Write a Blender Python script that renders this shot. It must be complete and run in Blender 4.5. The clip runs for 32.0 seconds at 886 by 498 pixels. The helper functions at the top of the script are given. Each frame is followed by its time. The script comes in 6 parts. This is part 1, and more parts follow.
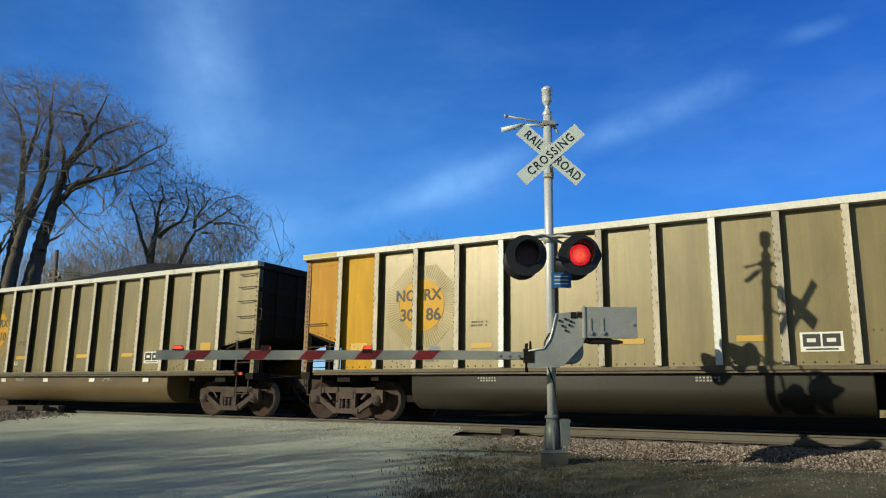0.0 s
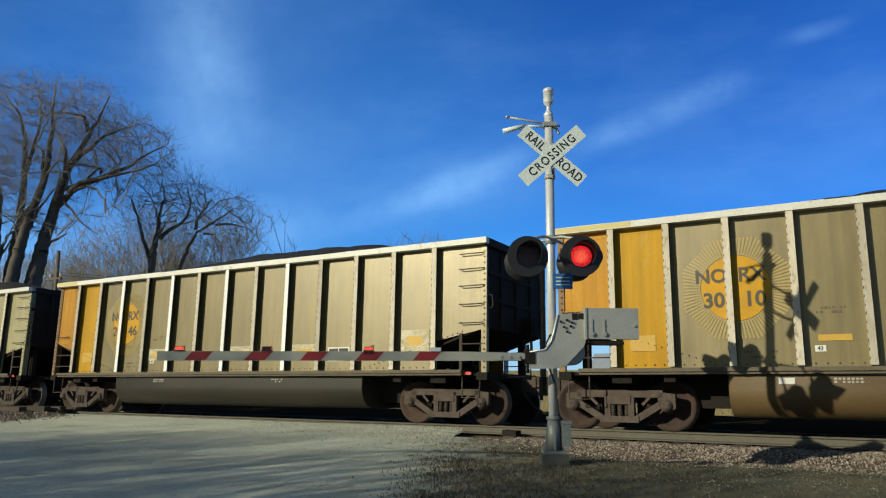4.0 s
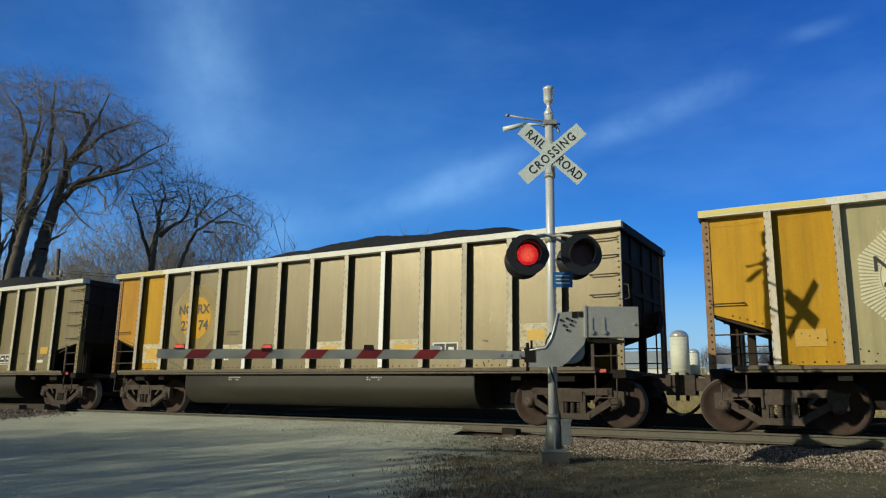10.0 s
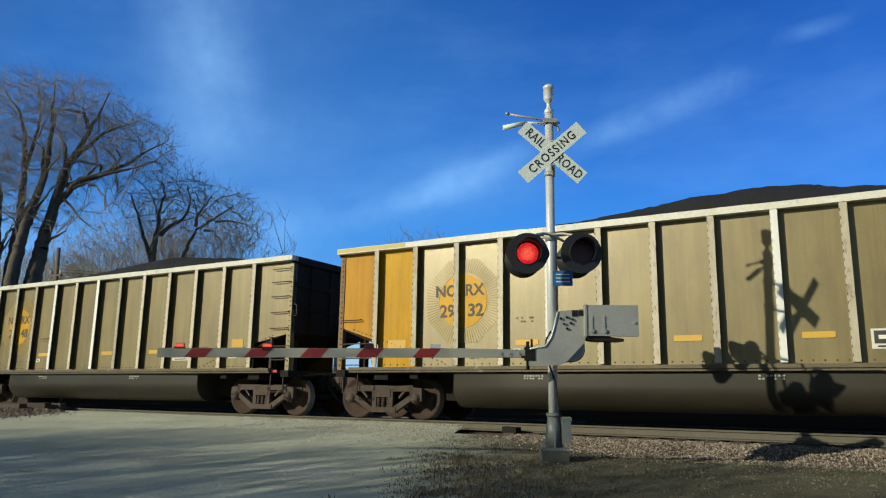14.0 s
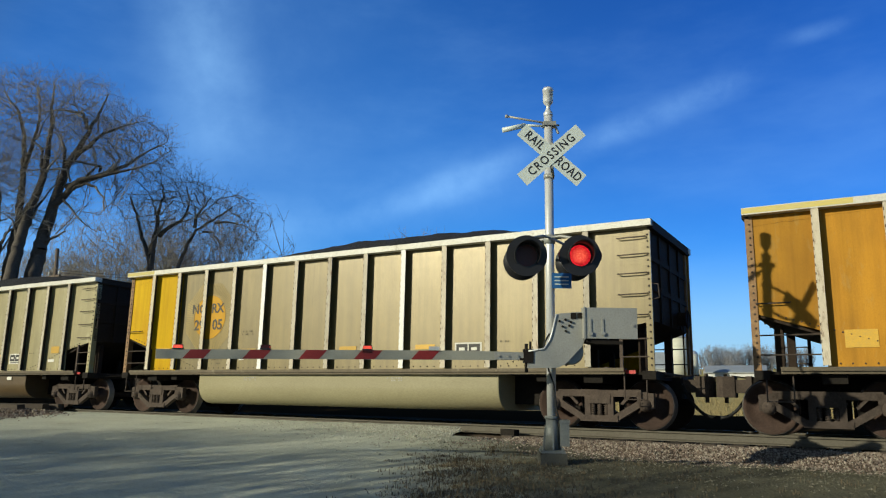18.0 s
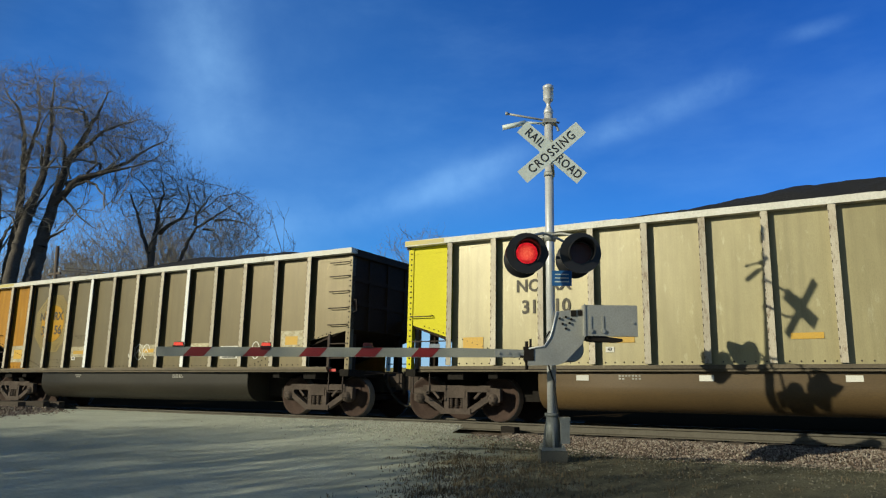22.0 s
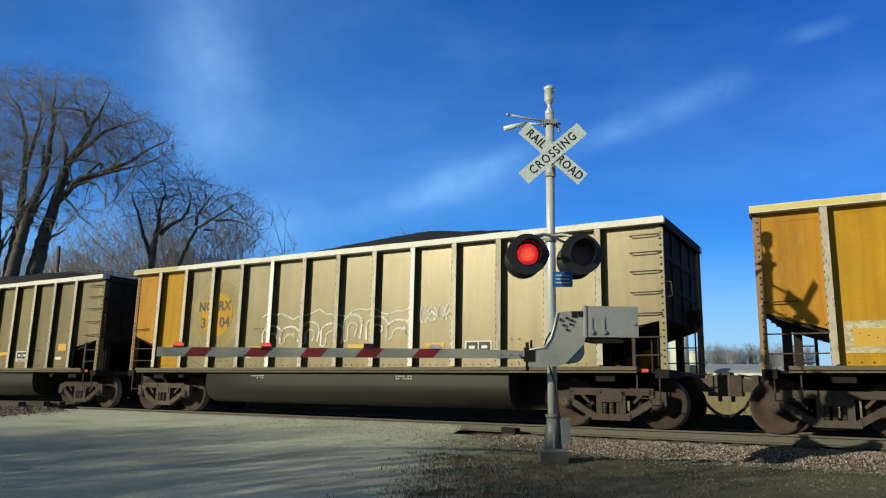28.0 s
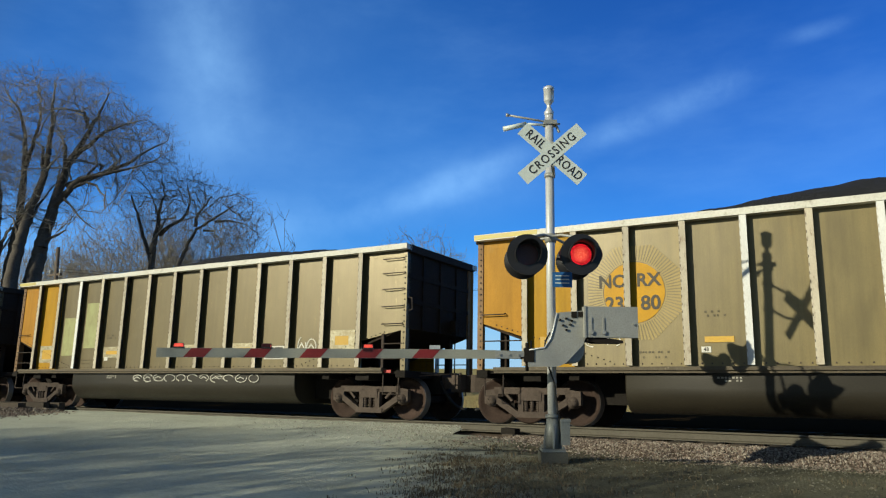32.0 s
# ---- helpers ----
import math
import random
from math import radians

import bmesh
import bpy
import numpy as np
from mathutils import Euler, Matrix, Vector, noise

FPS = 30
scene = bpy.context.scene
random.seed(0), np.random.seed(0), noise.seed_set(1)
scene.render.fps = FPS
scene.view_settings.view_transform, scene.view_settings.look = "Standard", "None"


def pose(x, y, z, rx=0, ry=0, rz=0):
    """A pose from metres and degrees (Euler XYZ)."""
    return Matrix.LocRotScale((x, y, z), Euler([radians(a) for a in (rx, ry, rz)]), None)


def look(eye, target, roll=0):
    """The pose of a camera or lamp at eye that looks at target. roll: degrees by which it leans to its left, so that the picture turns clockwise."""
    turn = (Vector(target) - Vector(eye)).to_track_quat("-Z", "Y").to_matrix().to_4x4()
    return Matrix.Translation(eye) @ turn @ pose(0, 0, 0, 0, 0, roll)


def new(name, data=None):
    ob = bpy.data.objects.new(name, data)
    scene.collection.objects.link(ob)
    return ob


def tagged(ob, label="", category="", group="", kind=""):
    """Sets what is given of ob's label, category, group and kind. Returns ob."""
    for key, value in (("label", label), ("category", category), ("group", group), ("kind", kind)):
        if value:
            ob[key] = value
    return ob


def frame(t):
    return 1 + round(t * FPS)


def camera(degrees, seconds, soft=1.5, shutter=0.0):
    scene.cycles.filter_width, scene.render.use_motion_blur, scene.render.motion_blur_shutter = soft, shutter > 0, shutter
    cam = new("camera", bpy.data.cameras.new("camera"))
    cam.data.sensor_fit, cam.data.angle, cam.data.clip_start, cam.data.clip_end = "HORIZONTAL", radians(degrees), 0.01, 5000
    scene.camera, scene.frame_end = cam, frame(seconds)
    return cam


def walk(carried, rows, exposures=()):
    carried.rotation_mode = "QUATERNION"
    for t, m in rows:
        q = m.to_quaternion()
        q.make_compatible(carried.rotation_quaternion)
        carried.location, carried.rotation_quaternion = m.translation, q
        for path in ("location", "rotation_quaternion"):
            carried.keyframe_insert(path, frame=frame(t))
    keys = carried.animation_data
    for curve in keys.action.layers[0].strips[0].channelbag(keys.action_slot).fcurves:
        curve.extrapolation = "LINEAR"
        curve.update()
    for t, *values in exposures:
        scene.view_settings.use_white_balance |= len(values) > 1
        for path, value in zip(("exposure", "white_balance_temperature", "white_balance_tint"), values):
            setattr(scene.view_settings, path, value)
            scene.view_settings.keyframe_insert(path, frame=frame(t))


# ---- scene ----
import collections

EYE = Vector((0.0, -14.6505, 1.1151))
FOCAL = 1306.81
cam = camera(61.92, 32.0, soft=1.2)


def aim(right, down, turn):
    """The camera's pose, shaken by small angles: thousandths of a focal length to the left and up, and degrees of roll."""
    yaw, pitch = 0.5326 + right / FOCAL, 0.1611 + down / FOCAL
    ahead = Vector((-math.sin(yaw) * math.cos(pitch), math.cos(yaw) * math.cos(pitch), math.sin(pitch)))
    return look(EYE, EYE + ahead * 10, -0.4125 + turn)


SHAKE = [
    (0, -2.5, 1.3, -0.072), (0.5, -2.5, 1.9, -0.139), (1, -1.7, 2.5, -0.062), (1.5, -0.8, 2.7, -0.074), (2, -0.7, 2.3, -0.079),
    (2.5, -0.6, 1.9, -0.066), (3, -0.4, 4.5, -0.055), (3.5, -0.1, 3.2, -0.035), (5.5, -0.3, 3.4, -0.074), (6, -0.4, 5.2, -0.098),
    (6.5, -0.6, 4.4, -0.072), (7, 0, 3.4, -0.02), (7.5, -0.1, 2.4, -0.067), (8, -0.4, 0.3, -0.058), (8.5, -0.1, 0.3, -0.069),
    (9, 0, 0.3, -0.023), (9.5, -0.1, 1, -0.031), (10, -0.1, -0, 0.016), (10.5, -0.2, 0.1, 0.041), (11, 0, 0, 0),
    (11.5, 0, -1.1, -0.014), (12, 0, -0.4, -0.02), (12.5, -0.1, -1.5, 0.017), (13, 0, 0, 0), (13.5, -0, -1.1, 0.005),
    (14, 0, -2.3, -0.03), (14.5, 0, -1.8, -0.008), (16.5, -1.9, 1.1, 0.1), (17, -1.6, 2.4, 0.122), (17.5, -0.7, 2.7, 0.181),
    (18, -1.9, 1.4, 0.167), (18.5, -1.3, 1, 0.169), (19, -1.6, -0.2, 0.157), (19.5, -1, -0.3, 0.181), (20, -0.9, 0.2, 0.188),
    (20.5, -1.7, -0.1, 0.17), (21, -1, -2.1, 0.179), (21.5, -1, -3, 0.131), (22, -1.4, -3, 0.149), (22.5, -1.6, -2.7, 0.135),
    (23, -1.7, -3.7, 0.136), (23.5, -1.3, -2.9, 0.183), (24, -0.6, -1.9, 0.147), (24.5, -0.9, -2, 0.169), (25, -0.6, -2.1, 0.178),
    (25.5, -0.6, -1.2, 0.202), (27.5, -0.6, -1.8, 0.194), (28, 0.1, -1.6, 0.277), (28.5, -0.5, -1.3, 0.216), (29, -0.7, -0.9, 0.152),
    (29.5, -0.6, -0.5, 0.176), (30, 0.1, -0.6, 0.203), (30.5, -0.6, -1.8, 0.199), (31, -0.7, -1.3, 0.246), (31.5, -0.6, -1.8, 0.199),
    (32, -0.6, -0.7, 0.2),
]
walk(cam, [(t, aim(a, b, c)) for t, a, b, c in SHAKE], exposures=[(0.0, 0.00, 6200, 10), (8.3, 0.00, 6200, 10), (9.2, -0.17, 6200, 10), (10.2, -0.20, 6200, 10), (11.0, -0.02, 6200, 10), (12.0, 0.00, 6200, 10), (20.5, -0.03, 6200, 10), (21.5, -0.08, 6200, 10), (22.5, -0.17, 6200, 10), (23.5, -0.17, 6200, 10), (24.6, -0.06, 6200, 10), (26.0, 0.00, 6200, 10), (32.0, 0.00, 6200, 10)])

# ---- world and sun ----
SUN_ELEV, SUN_AZ = 21.5, 31.0          # the light travels towards +x, +y
sun_az, sun_el = radians(SUN_AZ), radians(SUN_ELEV)
SUNWARD = Vector((-math.sin(sun_az) * math.cos(sun_el), -math.cos(sun_az) * math.cos(sun_el), math.sin(sun_el)))
world = bpy.data.worlds.new("sky")
scene.world = world
world.use_nodes = True


def build_world():
    nt = world.node_tree
    nt.nodes.clear()
    N, K = nt.nodes.new, nt.links.new
    out, bg = N("ShaderNodeOutputWorld"), N("ShaderNodeBackground")
    sky = N("ShaderNodeTexSky")
    sky.sky_type, sky.sun_disc = "NISHITA", False
    sky.sun_elevation, sky.sun_rotation = radians(SUN_ELEV), radians(180 + SUN_AZ)
    sky.air_density, sky.dust_density, sky.ozone_density = 1.0, 0.3, 3.0
    co = N("ShaderNodeTexCoord")

    def vmath(op, a, b):
        n = N("ShaderNodeVectorMath")
        n.operation = op
        K(a, n.inputs[0])
        n.inputs[1].default_value = b
        return n.outputs["Value"] if op == "DOT_PRODUCT" else n.outputs[0]

    def ramp(v, stops):
        n = N("ShaderNodeMapRange")
        n.interpolation_type = "SMOOTHSTEP"
        K(v, n.inputs[0])
        for i, s in enumerate(stops):
            n.inputs[i + 1].default_value = s
        return n.outputs[0]

    def mul(a, b):
        n = N("ShaderNodeMath")
        n.operation = "MULTIPLY"
        for i, v in enumerate((a, b)):
            if isinstance(v, float):
                n.inputs[i].default_value = v
            else:
                K(v, n.inputs[i])
        return n.outputs[0]

    def add(a, b):
        n = N("ShaderNodeMath")
        n.operation, n.use_clamp = "ADD", True
        K(a, n.inputs[0]), K(b, n.inputs[1])
        return n.outputs[0]

    def fibres(scale, seed, stretch):
        m = N("ShaderNodeMapping")
        K(co.outputs["Generated"], m.inputs[0])
        m.inputs["Location"].default_value = (seed, seed, 0)
        m.inputs["Rotation"].default_value = (0.2, 0.5, 0.3)
        m.inputs["Scale"].default_value = stretch
        n = N("ShaderNodeTexNoise")
        n.inputs["Scale"].default_value, n.inputs["Detail"].default_value = scale, 7
        n.inputs["Roughness"].default_value = 0.6
        K(m.outputs[0], n.inputs["Vector"])
        return n.outputs[0]

    d = co.outputs["Generated"]
    total = None
    for normal, half, axis, lo, hi, strength, scale, seed in CIRRUS:
        across = vmath("DOT_PRODUCT", d, normal)
        n = N("ShaderNodeMath")
        n.operation = "ABSOLUTE"
        K(across, n.inputs[0])
        band = ramp(n.outputs[0], (0.0, half, 1.0, 0.0))
        along = vmath("DOT_PRODUCT", d, axis)
        span = mul(ramp(along, (lo[0], lo[1], 0.0, 1.0)), ramp(along, (hi[0], hi[1], 1.0, 0.0)))
        wisps = ramp(fibres(scale, seed, (1, 1, 1)), (0.25, 0.8, 0.15, 1.0))
        v = mul(mul(mul(band, span), wisps), strength)
        total = v if total is None else add(total, v)
    veil = ramp(fibres(2.2, 9.0, (1.0, 1.0, 3.0)), (0.40, 0.85, 0.0, 0.10))
    total = add(total, veil)
    mix = N("ShaderNodeMix")
    mix.data_type = "RGBA"
    K(total, mix.inputs["Factor"])
    # deep blue away from the sun, greyer and duller on its side and overhead
    hue = N("ShaderNodeMix")
    hue.data_type = "RGBA"
    hue.inputs["A"].default_value, hue.inputs["B"].default_value = (0.62, 0.58, 0.48, 1), (0.30, 0.88, 1.62, 1)
    tint = N("ShaderNodeMix")
    tint.data_type, tint.blend_type = "RGBA", "MULTIPLY"
    tint.inputs["Factor"].default_value = 1.0
    K(sky.outputs[0], tint.inputs["A"])
    low = ramp(vmath("DOT_PRODUCT", d, (0.0, 0.0, 1.0)), (0.47, 0.72, 1.0, 0.0))
    K(mul(low, ramp(vmath("DOT_PRODUCT", d, tuple(SUNWARD)), (0.14, 0.40, 1.0, 0.0))), hue.inputs["Factor"])
    K(hue.outputs["Result"], tint.inputs["B"])
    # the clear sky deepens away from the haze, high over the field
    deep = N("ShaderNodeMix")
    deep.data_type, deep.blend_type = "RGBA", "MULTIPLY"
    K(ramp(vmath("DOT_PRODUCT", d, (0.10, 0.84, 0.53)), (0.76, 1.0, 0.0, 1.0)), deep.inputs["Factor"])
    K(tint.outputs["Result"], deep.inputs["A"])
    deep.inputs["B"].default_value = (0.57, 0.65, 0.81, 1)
    milk = N("ShaderNodeMix")
    milk.data_type = "RGBA"
    K(ramp(vmath("DOT_PRODUCT", d, tuple(SUNWARD)), (0.3, 0.9, 0.0, 0.05)), milk.inputs["Factor"])
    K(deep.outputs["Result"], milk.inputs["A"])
    milk.inputs["B"].default_value = (6.0, 6.4, 6.6, 1)
    K(milk.outputs["Result"], mix.inputs["A"])
    mix.inputs["B"].default_value = (5.4, 9.8, 14.5, 1)
    # pale haze along the horizon
    haze = N("ShaderNodeMix")
    haze.data_type = "RGBA"
    K(ramp(vmath("DOT_PRODUCT", d, (0.0, 0.0, 1.0)), (-0.02, 0.17, 0.72, 0.0)), haze.inputs["Factor"])
    K(mix.outputs["Result"], haze.inputs["A"])
    haze.inputs["B"].default_value = (5.0, 7.4, 9.6, 1)
    K(haze.outputs["Result"], bg.inputs[0])
    bg.inputs[1].default_value = 0.095
    K(bg.outputs[0], out.inputs[0])


# thin clouds: the normal of a band across the sky, its half width, its way, where it fades in and out, its strength, scale and seed
CIRRUS = [
    ((0.113, 0.3895, -0.9141), 0.0150, (0.993, -0.0115, 0.1178), (-0.0587, -0.0181), (0.0181, 0.0587), 0.13, 14.0, 1.0),
    ((0.2357, 0.3698, -0.8987), 0.0290, (0.9482, 0.115, 0.296), (-0.1907, -0.0643), (0.0671, 0.1542), 0.18, 11.0, 4.0),
    ((0.1929, 0.3789, -0.9051), 0.0260, (0.8452, 0.4044, 0.3494), (-0.1845, -0.0568), (0.0710, 0.1774), 0.24, 8.0, 6.0),
    ((0.1054, 0.3189, -0.9419), 0.0199, (0.8692, 0.4305, 0.2431), (-0.1103, -0.0158), (0.0158, 0.1103), 0.14, 9.0, 11.0),
    ((0.6998, 0.6844, 0.2048), 0.0850, (0.1299, -0.4038, 0.9056), (-0.1501, -0.0589), (0.1682, 0.2505), 0.24, 7.0, 2.0),
    ((0.7578, 0.6107, 0.2298), 0.2525, (0.0762, -0.4325, 0.8984), (-0.2068, -0.0535), (0.1961, 0.3307), 0.20, 2.5, 7.0),
    ((0.0969, 0.3255, -0.9406), 0.0750, (0.8207, 0.5085, 0.2605), (-0.2583, -0.1162), (0.1333, 0.2824), 0.22, 5.0, 1.0),
    ((-0.0691, 0.1924, -0.9789), 0.0689, (0.6341, 0.766, 0.1058), (-0.2411, -0.1456), (0.114, 0.2098), 0.22, 6.0, 5.0),
]
build_world()

sun_data = bpy.data.lights.new("sun", "SUN")
sun_data.energy, sun_data.angle, sun_data.color = 4.5, radians(0.53), (1.0, 0.93, 0.68)
new("sun", sun_data).matrix_world = look(SUNWARD * 60, (0, 0, 0))

# ---- materials ----
MATS = {}


def mat(name, colour, second=None, rough=0.8, metal=0.0, scale=6.0, grain=60.0, bump=0.15, mix=0.5, stretch=(1, 1, 1), third=None,
        third_at=(0.6, 0.75), vary=0.12, spec=0.4, bump_dist=0.01, streak=0.0, sheen=None):
    """A worn surface: a base colour broken by large stains and fine grain, with a third colour where wear breaks through."""
    m = bpy.data.materials.new(name)
    m.use_nodes = True
    nt = m.node_tree
    N, K = nt.nodes.new, nt.links.new
    b = nt.nodes["Principled BSDF"]
    second = second or tuple(c * 0.6 for c in colour)
    co, inf = N("ShaderNodeTexCoord"), N("ShaderNodeObjectInfo")
    mp = N("ShaderNodeMapping")
    mp.inputs["Scale"].default_value = stretch
    K(co.outputs["Object"], mp.inputs[0])
    off = N("ShaderNodeVectorMath")
    off.operation = "MULTIPLY_ADD"
    K(inf.outputs["Random"], off.inputs[0])
    off.inputs[1].default_value = (37.0, 11.0, 23.0)
    K(mp.outputs[0], off.inputs[2])

    def tex(s, detail, rough_):
        n = N("ShaderNodeTexNoise")
        n.inputs["Scale"].default_value, n.inputs["Detail"].default_value, n.inputs["Roughness"].default_value = s, detail, rough_
        K(off.outputs[0], n.inputs["Vector"])
        return n.outputs[0]

    def rng(v, a, b_, c, d):
        n = N("ShaderNodeMapRange")
        K(v, n.inputs[0])
        for i, s in enumerate((a, b_, c, d)):
            n.inputs[i + 1].default_value = s
        return n.outputs[0]

    def blend(f, a, b_):
        n = N("ShaderNodeMix")
        n.data_type = "RGBA"
        K(f, n.inputs["Factor"])
        for key, v in (("A", a), ("B", b_)):
            if isinstance(v, tuple):
                n.inputs[key].default_value = (*v, 1)
            else:
                K(v, n.inputs[key])
        return n.outputs["Result"]

    big, fine = tex(scale, 4, 0.6), tex(grain, 3, 0.7)
    c = blend(rng(big, 0.35, 0.7, 0.0, mix), colour, second)
    c = blend(rng(fine, 0.4, 0.75, 0.0, 0.35), c, tuple(x * 0.55 for x in second))
    if third:
        wear = tex(scale * 2.3, 6, 0.75)
        c = blend(rng(wear, third_at[0], third_at[1], 0.0, 0.9), c, third)
    if streak:
        # dirt washed down the sheet, in runs of uneven length
        run = N("ShaderNodeMapping")
        run.inputs["Scale"].default_value = (3.6, 3.6, 0.30)
        K(off.outputs[0], run.inputs[0])
        n = N("ShaderNodeTexNoise")
        n.inputs["Scale"].default_value, n.inputs["Detail"].default_value, n.inputs["Roughness"].default_value = 1.0, 5, 0.65
        K(run.outputs[0], n.inputs["Vector"])
        c = blend(rng(n.outputs[0], 0.46, 0.74, 0.0, streak), c, tuple(x * 0.5 for x in second))
        c = blend(rng(n.outputs[0], 0.44, 0.28, 0.0, streak * 0.5), c, tuple(min(x * 1.35, 0.85) for x in colour))
    hsv = N("ShaderNodeHueSaturation")
    K(c, hsv.inputs["Color"])
    K(rng(inf.outputs["Random"], 0, 1, 1 - vary, 1 + vary), hsv.inputs["Value"])
    K(hsv.outputs[0], b.inputs["Base Color"])
    K(rng(fine, 0.3, 0.7, max(rough - 0.12, 0.05), min(rough + 0.1, 1.0)), b.inputs["Roughness"])
    b.inputs["Metallic"].default_value = metal
    b.inputs["Specular IOR Level"].default_value = spec
    if sheen:
        b.inputs["Specular Tint"].default_value = (*sheen, 1)
    if bump:
        n = N("ShaderNodeBump")
        n.inputs["Strength"].default_value, n.inputs["Distance"].default_value = bump, bump_dist
        K(fine, n.inputs["Height"])
        K(n.outputs[0], b.inputs["Normal"])
    MATS[name] = m
    return m


def glow(name, rim, heart, strength):
    """A red lens over many small light sources, hottest in its middle."""
    m = bpy.data.materials.new(name)
    m.use_nodes = True
    nt = m.node_tree
    N, K = nt.nodes.new, nt.links.new
    b = nt.nodes["Principled BSDF"]
    b.inputs["Base Color"].default_value = (0.5, 0.02, 0.02, 1)
    co, far, dots = N("ShaderNodeTexCoord"), N("ShaderNodeVectorMath"), N("ShaderNodeTexVoronoi")
    far.operation = "LENGTH"
    K(co.outputs["Object"], far.inputs[0])
    r = N("ShaderNodeMapRange")
    K(far.outputs["Value"], r.inputs[0])
    r.inputs[1].default_value, r.inputs[2].default_value = 0.02, 0.13
    mix = N("ShaderNodeMix")
    mix.data_type = "RGBA"
    K(r.outputs[0], mix.inputs["Factor"])
    mix.inputs["A"].default_value, mix.inputs["B"].default_value = (*heart, 1), (*rim, 1)
    K(mix.outputs["Result"], b.inputs["Emission Color"])
    dots.inputs["Scale"].default_value = 46.0
    K(co.outputs["Object"], dots.inputs["Vector"])
    q = N("ShaderNodeMapRange")
    K(dots.outputs["Distance"], q.inputs[0])
    q.inputs[1].default_value, q.inputs[2].default_value, q.inputs[3].default_value, q.inputs[4].default_value = 0.1, 0.6, strength * 1.7, strength * 0.55
    K(q.outputs[0], b.inputs["Emission Strength"])
    MATS[name] = m
    return m


# coal cars
mat("dusty_tan", (0.184, 0.144, 0.054), (0.098, 0.076, 0.030), 0.42, vary=0.10, spec=1.0, sheen=(1.0, 0.89, 0.68), third=(0.21, 0.135, 0.038), third_at=(0.60, 0.84), scale=1.1, grain=45, bump=0.08, stretch=(2.2, 2.2, 0.7), mix=0.8, streak=0.44)
mat("dusty_cream", (0.35, 0.305, 0.155), (0.24, 0.205, 0.096), 0.42, vary=0.08, spec=1.0, sheen=(1.0, 0.93, 0.74), third=(0.56, 0.53, 0.36), third_at=(0.58, 0.8), scale=1.1, grain=45, bump=0.08, stretch=(2.2, 2.2, 0.7), mix=0.8, streak=0.34)
mat("dusty_brown", (0.116, 0.091, 0.041), (0.071, 0.056, 0.026), 0.42, vary=0.10, spec=1.0, sheen=(1.0, 0.87, 0.62), third=(0.38, 0.29, 0.12), third_at=(0.62, 0.84), scale=1.1, grain=45, bump=0.08, stretch=(2.2, 2.2, 0.7), mix=0.8, streak=0.34)
mat("weathered_orange", (0.46, 0.222, 0.022), (0.31, 0.148, 0.020), 0.5, vary=0.16, spec=0.3, third=(0.36, 0.25, 0.09), third_at=(0.56, 0.8), scale=1.1, grain=45, bump=0.08, stretch=(2.2, 2.2, 0.7), mix=0.85, streak=0.34, sheen=(1.0, 0.72, 0.32))
mat("golden", (0.60, 0.385, 0.006), (0.50, 0.275, 0.008), 0.55, vary=0.06, spec=0.22, scale=1.1, grain=45, bump=0.08, stretch=(2.2, 2.2, 0.7), mix=0.8, streak=0.34, sheen=(1.0, 0.75, 0.25))
mat("faded_gold", (0.48, 0.265, 0.016), (0.36, 0.190, 0.017), 0.5, vary=0.14, spec=0.3, third=(0.38, 0.28, 0.10), third_at=(0.58, 0.82), scale=1.1, grain=45, bump=0.08, stretch=(2.2, 2.2, 0.7), mix=0.85, streak=0.34, sheen=(1.0, 0.75, 0.32))
mat("corner_rust", (0.25, 0.145, 0.065), (0.16, 0.085, 0.04), 0.7, scale=3, grain=40, vary=0.15, third=(0.34, 0.22, 0.10), third_at=(0.5, 0.7))
mat("emblem_faded", (0.44, 0.27, 0.045), (0.33, 0.21, 0.05), 0.45, scale=2.2, grain=40, bump=0.06, vary=0.1, mix=0.9, third=(0.28, 0.21, 0.08), third_at=(0.52, 0.74), spec=0.5)
mat("emblem_ray", (0.35, 0.255, 0.072), (0.28, 0.20, 0.06), 0.45, scale=4, vary=0.04, spec=0.5)
mat("orange_on_tan", (0.50, 0.265, 0.014), (0.38, 0.205, 0.020), 0.45, scale=2.2, grain=40, bump=0.06, vary=0.1, mix=0.9, third=(0.36, 0.25, 0.06), third_at=(0.58, 0.80), spec=0.5, sheen=(1.0, 0.70, 0.28))
mat("pale_yellow", (0.66, 0.60, 0.025), (0.58, 0.50, 0.03), 0.55, scale=1.5, grain=40, bump=0.05, vary=0.03, spec=0.25, sheen=(1.0, 0.92, 0.30))
mat("rib_white", (0.80, 0.80, 0.77), (0.64, 0.62, 0.55), 0.55, scale=2.0, grain=35, stretch=(3, 3, 1), vary=0.08, third=(0.34, 0.27, 0.19), third_at=(0.66, 0.80))
mat("rib_worn", (0.52, 0.47, 0.36), (0.34, 0.27, 0.18), 0.6, scale=2.0, grain=35, stretch=(3, 3, 1), vary=0.2, third=(0.17, 0.105, 0.065), third_at=(0.54, 0.68))
mat("sill_brown", (0.13, 0.103, 0.064), (0.07, 0.054, 0.034), 0.7, scale=2.0, grain=35, vary=0.15, third=(0.34, 0.29, 0.19), third_at=(0.6, 0.75))
# rib recesses: the shade behind the flange is put into this colour
mat("rib_inner_shade", (0.050, 0.040, 0.026), (0.030, 0.024, 0.018), 0.9, scale=3, grain=30, vary=0.1)
